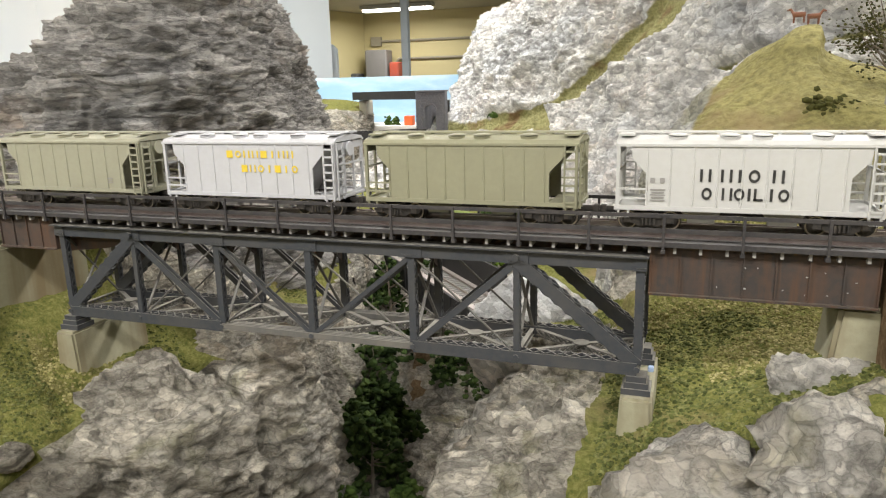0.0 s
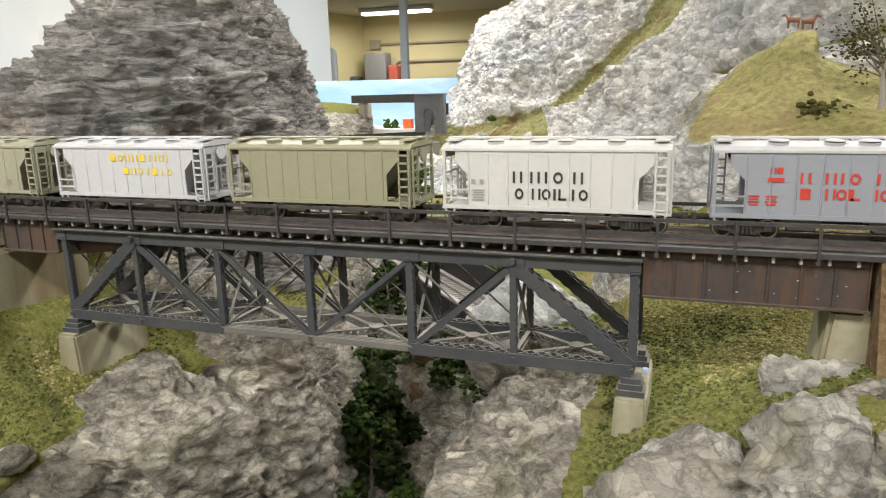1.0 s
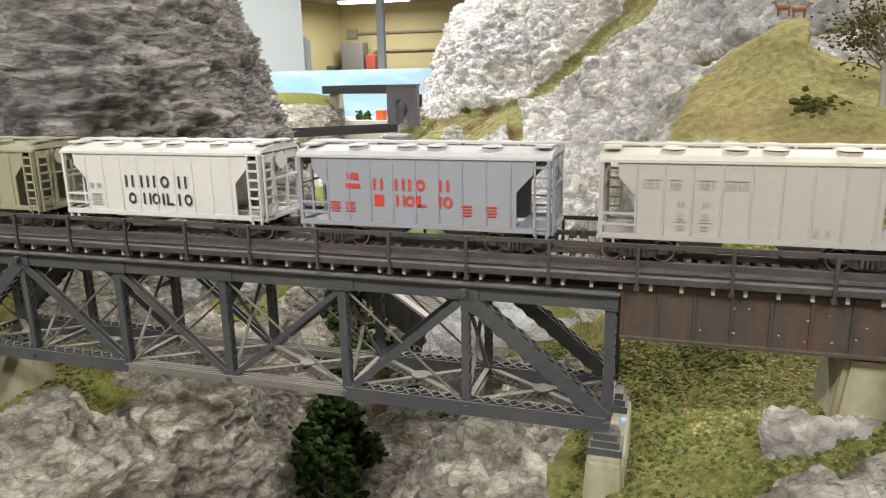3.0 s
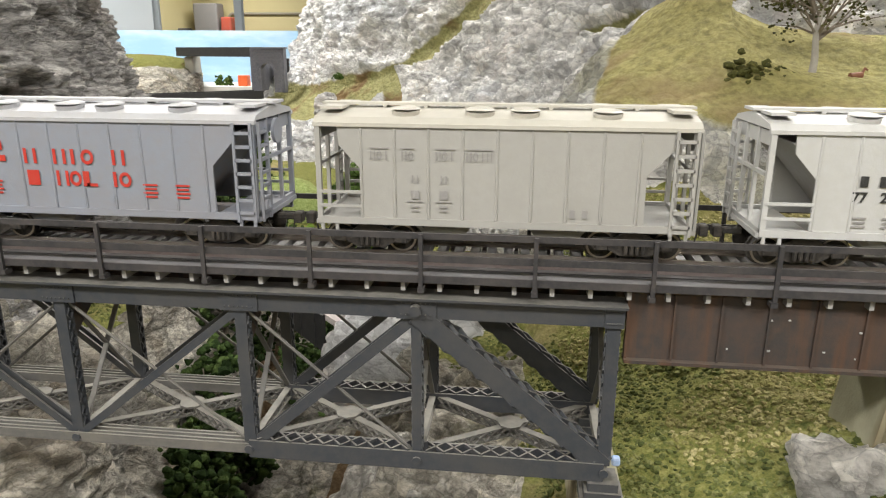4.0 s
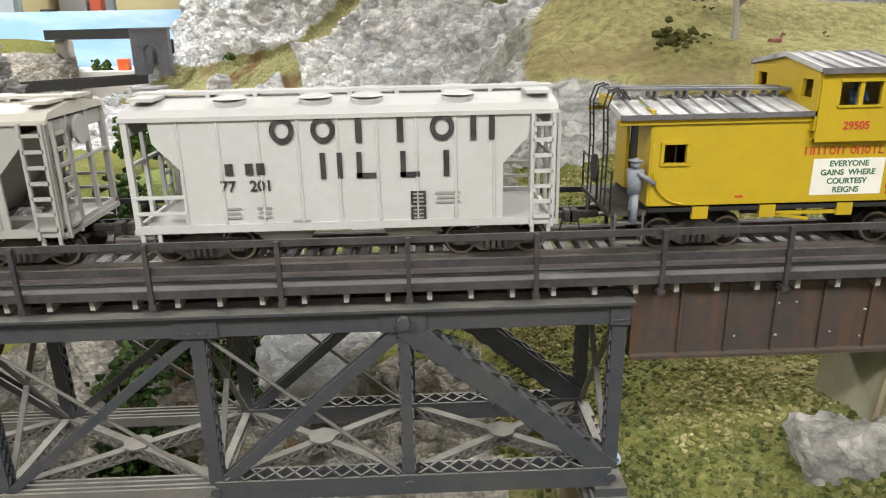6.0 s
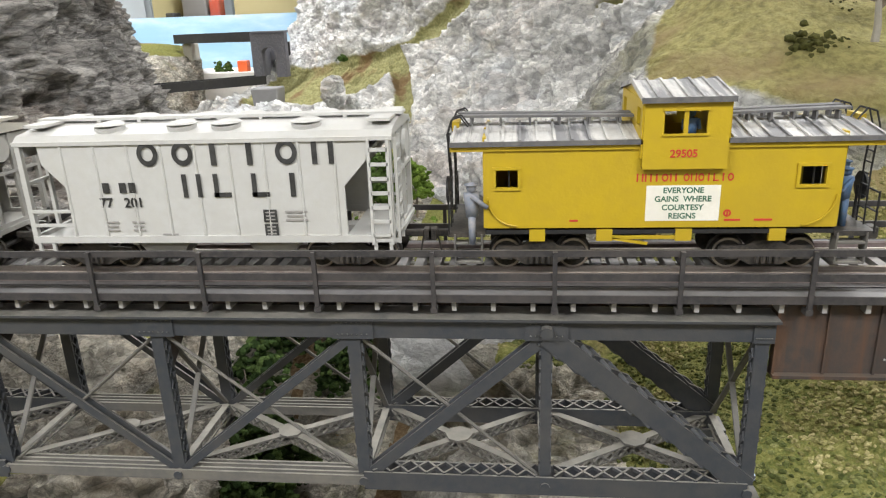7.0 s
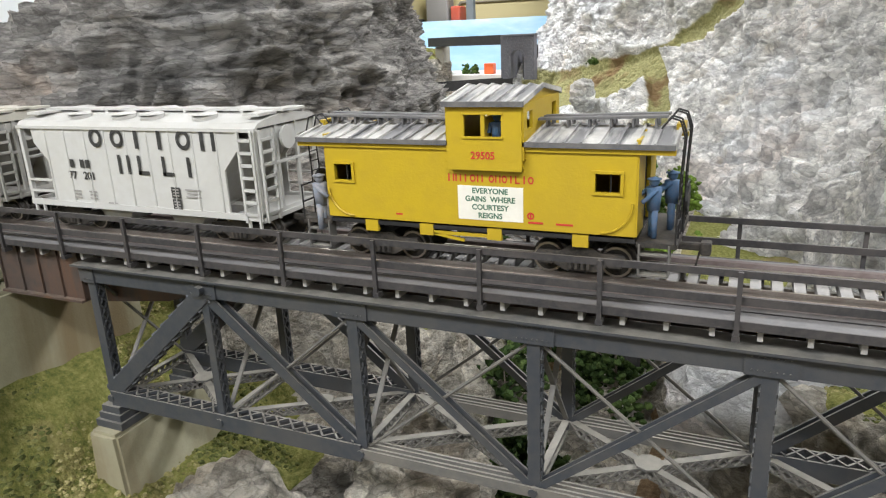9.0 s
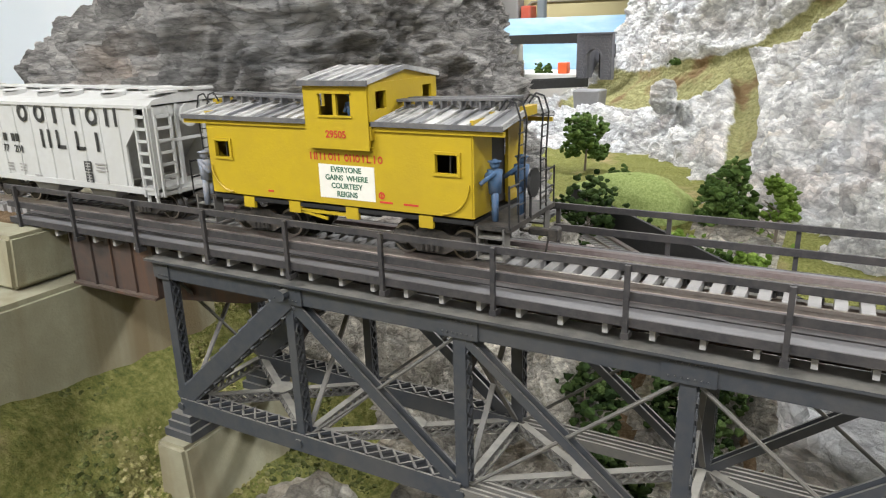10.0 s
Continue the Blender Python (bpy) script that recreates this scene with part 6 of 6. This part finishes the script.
    loft("far_hill", M_ROCK_NEAR, [
        [(-1.7, 2.05, 1.1), (-1.35, 1.95, 1.1), (-1.15, 2.0, 1.1), (-1.06, 2.3, 1.1)],
        [(-1.7, 2.15, 1.3), (-1.36, 2.08, 1.32), (-1.18, 2.15, 1.31), (-1.10, 2.4, 1.30)],
        [(-1.7, 2.25, 1.37), (-1.38, 2.22, 1.385), (-1.22, 2.27, 1.385), (-1.15, 2.5, 1.36)],
        [(-1.7, 2.45, 1.40), (-1.40, 2.42, 1.405), (-1.26, 2.44, 1.400), (-1.20, 2.6, 1.38)],
        [(-1.7, 2.65, 1.38), (-1.42, 2.62, 1.38), (-1.3, 2.62, 1.38), (-1.26, 2.68, 1.36)]], 90, 70, 0.06, 0.012, 1.2, lambda u, v: float(sstep(1.3, 2.0, v)))
    tagged(bpy.data.objects["far_hill"], "small rocky hill with dry grass top", "hill", kind="structure")
    bm = B()
    box(bm, (-1.0, 2.60, 1.25), (1.6, 0.28, 0.10))
    tagged(part("far_ground", bm, painted("white_plaster", (0.72, 0.71, 0.68), (0.5, 0.48, 0.42), 0.4, 0.9, 20)), "white plaster ground before the sky board", "ground", kind="structure")
    bm = B()
    box(bm, (-1.005, 2.51, 1.318), (0.034, 0.03, 0.036))
    soften(bm, 0.002)
    tagged(part("orange_box", bm, painted("orange_plastic", (0.80, 0.13, 0.03), (0.5, 0.2, 0.1), 0.2, 0.5, 60)), "small bright orange box on white ground", "box")
    for i, x in enumerate((-1.10, -1.07)):
        rng = random.Random(130 + i)
        b = clumps("bush", [(Vector((x + rng.gauss(0, 0.006), 2.53 + rng.gauss(0, 0.006), 1.302 + abs(rng.gauss(0, 0.014)))), 0.006) for _ in range(60)], M_LEAF, None, rng)
        tagged(b, "round green foam bush on white ground", "bush", "foam bushes")

    # painted sky boards
    def sky(name):
        m, nt, ns, ln, b = nodes_of(name)
        c = ramp(nt, tex(nt, 2.6, 7, 0.6, stretch=(1, 1, 3.5)), [(0.42, (0.28, 0.47, 0.66)), (0.54, (0.36, 0.54, 0.71)), (0.70, (0.62, 0.71, 0.77))])
        ln.new(c, b.inputs["Base Color"])
        b.inputs["Roughness"].default_value = 0.8
        return m

    ms = sky("painted_sky")
    ob = part("sky_board", box(B(), (-1.2, 2.76, 1.234), (2.2, 0.02, 0.502)), ms)
    tagged(ob, "low sky blue painted board with soft clouds", "backdrop", kind="structure")
    bm = B()
    beam(bm, (-2.05, 3.9, 1.18), (-3.2, 2.9, 1.18), 0.02, 2.34)
    beam(bm, (-3.2, 2.9, 1.18), (-3.9, 0.4, 1.18), 0.02, 2.34)
    mh, nt, ns, ln, b = nodes_of("pale_sky")
    ln.new(ramp(nt, tex(nt, 1.2, 5, 0.5), [(0.4, (0.70, 0.76, 0.80)), (0.65, (0.80, 0.83, 0.84))]), b.inputs["Base Color"])
    b.inputs["Roughness"].default_value = 0.8
    tagged(part("sky_board", bm, mh), "tall pale sky backdrop behind the mountain", "backdrop", kind="structure")
    bm = B()
    prism(bm, [(-2.55, 0.005), (-2.065, 0.005), (-2.065, 1.67), (-2.095, 1.70), (-2.55, 1.72)], 4.0, 4.02)
    tagged(part("sky_board", bm, mh), "pale blue board with rounded corner", "backdrop", kind="structure")


far_scenery()


# ---- the train room ----
def room():
    mw = painted("yellow_wall", (0.66, 0.58, 0.31), (0.55, 0.46, 0.24), 0.3, 0.7, 1.2, grain=60, relief=0.001)
    mc = painted("ceiling_paint", (0.66, 0.63, 0.52), (0.5, 0.47, 0.38), 0.3, 0.8, 1.5, grain=60)
    mf = painted("floor_carpet", (0.20, 0.19, 0.18), (0.12, 0.11, 0.10), 0.4, 0.95, 3, grain=200)
    for name, c, sz, m, lab in (
            ("floor", (-1.5, 4.2, -0.05), (15.2, 17.0, 0.1), mf, "dark grey carpeted floor"),
            ("ceiling", (-1.5, 4.2, 2.80), (15.2, 17.0, 0.1), mc, "cream painted flat ceiling"),
            ("wall_north", (-1.5, 12.6, 1.375), (15.2, 0.2, 2.745), mw, "plain yellow painted wall"),
            ("wall_south", (-1.5, -4.2, 1.375), (15.2, 0.2, 2.745), mw, "plain yellow painted wall"),
            ("wall_east", (6.0, 4.2, 1.375), (0.2, 16.6, 2.745), mw, "plain yellow painted wall"),
            ("wall_west", (-9.0, 4.2, 1.375), (0.2, 16.6, 2.745), mw, "plain yellow painted wall")):
        tagged(part(name, box(B(), c, sz), m), lab, name.split("_")[0], kind="structure")
    bm = B()
    beam(bm, (-5.93, 12.5, 1.375), (-6.6, 9.6, 1.375), 0.15, 2.74)
    tagged(part("wall_inner", bm, mw), "yellow painted inner wall meeting the corner", "wall", kind="structure")
    msteel = painted("pale_blue_paint", (0.66, 0.75, 0.82), (0.45, 0.5, 0.55), 0.3, 0.5, 6)
    bm = B()
    box(bm, (-3.22, 8.0, 1.375), (0.085, 0.085, 2.745))
    soften(bm, 0.008, 2)
    tagged(part("column", bm, msteel), "slim pale blue steel column", "column", kind="structure")
    mpipe = painted("grey_pipe", (0.35, 0.32, 0.24), (0.25, 0.22, 0.16), 0.4, 0.6, 8)
    for x, y, r in ((-6.62, 10.9, 0.05), (-6.75, 10.4, 0.09)):
        bm = B()
        rod(bm, (x + 0.25, y, 0.01), (x + 0.25, y, 2.74), r, 12)
        tagged(part("pipe", bm, mpipe), "grey vertical pipe along the wall", "pipe", "room pipes")
    for z, xa, xb in ((2.24, -5.6, 0.0), (1.92, -5.15, 0.0)):
        bm = B()
        rod(bm, (xa, 12.46, z), (xb, 12.46, z), 0.022, 8)
        if z < 2.1:
            rod(bm, (xa, 12.46, z), (xa - 0.10, 12.46, z - 0.10), 0.022, 8)
            rod(bm, (xa - 0.10, 12.46, z - 0.10), (xa - 0.10, 12.46, 1.72), 0.022, 8)
        else:
            box(bm, (xa, 12.46, z), (0.2, 0.06, 0.16))
        tagged(part("conduit", bm, mpipe), "electrical conduit on the yellow wall", "conduit", "wall conduits")
    mblk = painted("black_cabinet", (0.03, 0.03, 0.03), (0.1, 0.1, 0.1), 0.3, 0.6, 10)
    bm = B()
    box(bm, (-5.35, 12.2, 0.78), (1.5, 0.5, 1.54))
    soften(bm, 0.01)
    tagged(part("cabinet", bm, mblk), "black storage cabinet against the wall", "cabinet")
    for x, w, h, col, lab in ((-5.45, 0.42, 0.52, (0.25, 0.24, 0.23), "grey equipment box on the cabinet"), (-5.10, 0.18, 0.30, (0.5, 0.08, 0.04), "red box on the cabinet"), (-5.95, 0.25, 0.12, (0.1, 0.1, 0.1), "small dark box on the cabinet")):
        bm = B()
        box(bm, (x, 12.2, 1.552 + h / 2), (w, 0.3, h))
        soften(bm, 0.02)
        tagged(part("box", bm, painted("box_paint", col, (0.2, 0.2, 0.2), 0.5, 0.6, 12)), lab, "box", "boxes on the cabinet")
    mt, nt, ns, ln, b = nodes_of("glowing_tube")
    b.inputs["Emission Color"].default_value = (1.0, 0.98, 0.92, 1)
    b.inputs["Emission Strength"].default_value = 6.0
    mh = painted("white_fixture", (0.7, 0.7, 0.68), (0.5, 0.5, 0.48), 0.2, 0.5, 5)
    # the set holds unseen lights too, among them the added front fill
    for lx, ly, _ in LIGHTS:
        f = empty("fluorescent_light", pose(lx, ly, 2.745))
        tagged(f, "white fluorescent ceiling light, switched on, in a partly added set", "ceiling light", "ceiling lights")
        part("housing", box(B(), (0, 0, -0.035), (1.26, 0.22, 0.06)), mh, f)
        for y in (-0.055, 0.055):
            bm = B()
            rod(bm, (-0.6, y, -0.085), (0.6, y, -0.085), 0.019, 10)
            part("tube", bm, mt, f)
    # table that carries the layout
    bm = B()
    box(bm, (-0.6, 1.5, 0.955), (3.4, 2.9, 0.05))
    tagged(part("layout_table", bm, painted("plywood", (0.38, 0.27, 0.16), (0.25, 0.18, 0.1), 0.4, 0.8, 4)), "plywood table top under the model landscape", "table")
    for x in (-2.2, -0.6, 1.0):
        for y in (0.15, 2.85):
            tagged(part("table_leg", box(B(), (x, y, 0.465), (0.09, 0.09, 0.928)), painted("pine", (0.4, 0.3, 0.18), (0.3, 0.2, 0.12), 0.4, 0.8, 6)), "square pine leg under the layout table", "table leg", "layout table legs")


room()

bm = B()
box(bm, (-0.0130, 0.3620, 1.3013), (0.0030, 0.0034, 0.0030))
soften(bm, 0.0006)
tagged(part("plastic_clip", bm, painted("blue_white_plastic", (0.25, 0.42, 0.75), (0.8, 0.8, 0.8), 0.7, 0.5, 250)), "tiny blue and white plastic piece on the pier", "plastic piece")


def motions():
    """The whole train rolls by at an even pace."""
    for ob, x, y, z, *turn in TRAIN:
        rz = turn[0] if turn else 0
        walk(ob, [(t, pose(x - SPEED * (t - 2.0), YC + y, RAIL + z, 0, 0, rz)) for t in (0.0, 2.5, 5.0, 7.5, 10.0)])


motions()
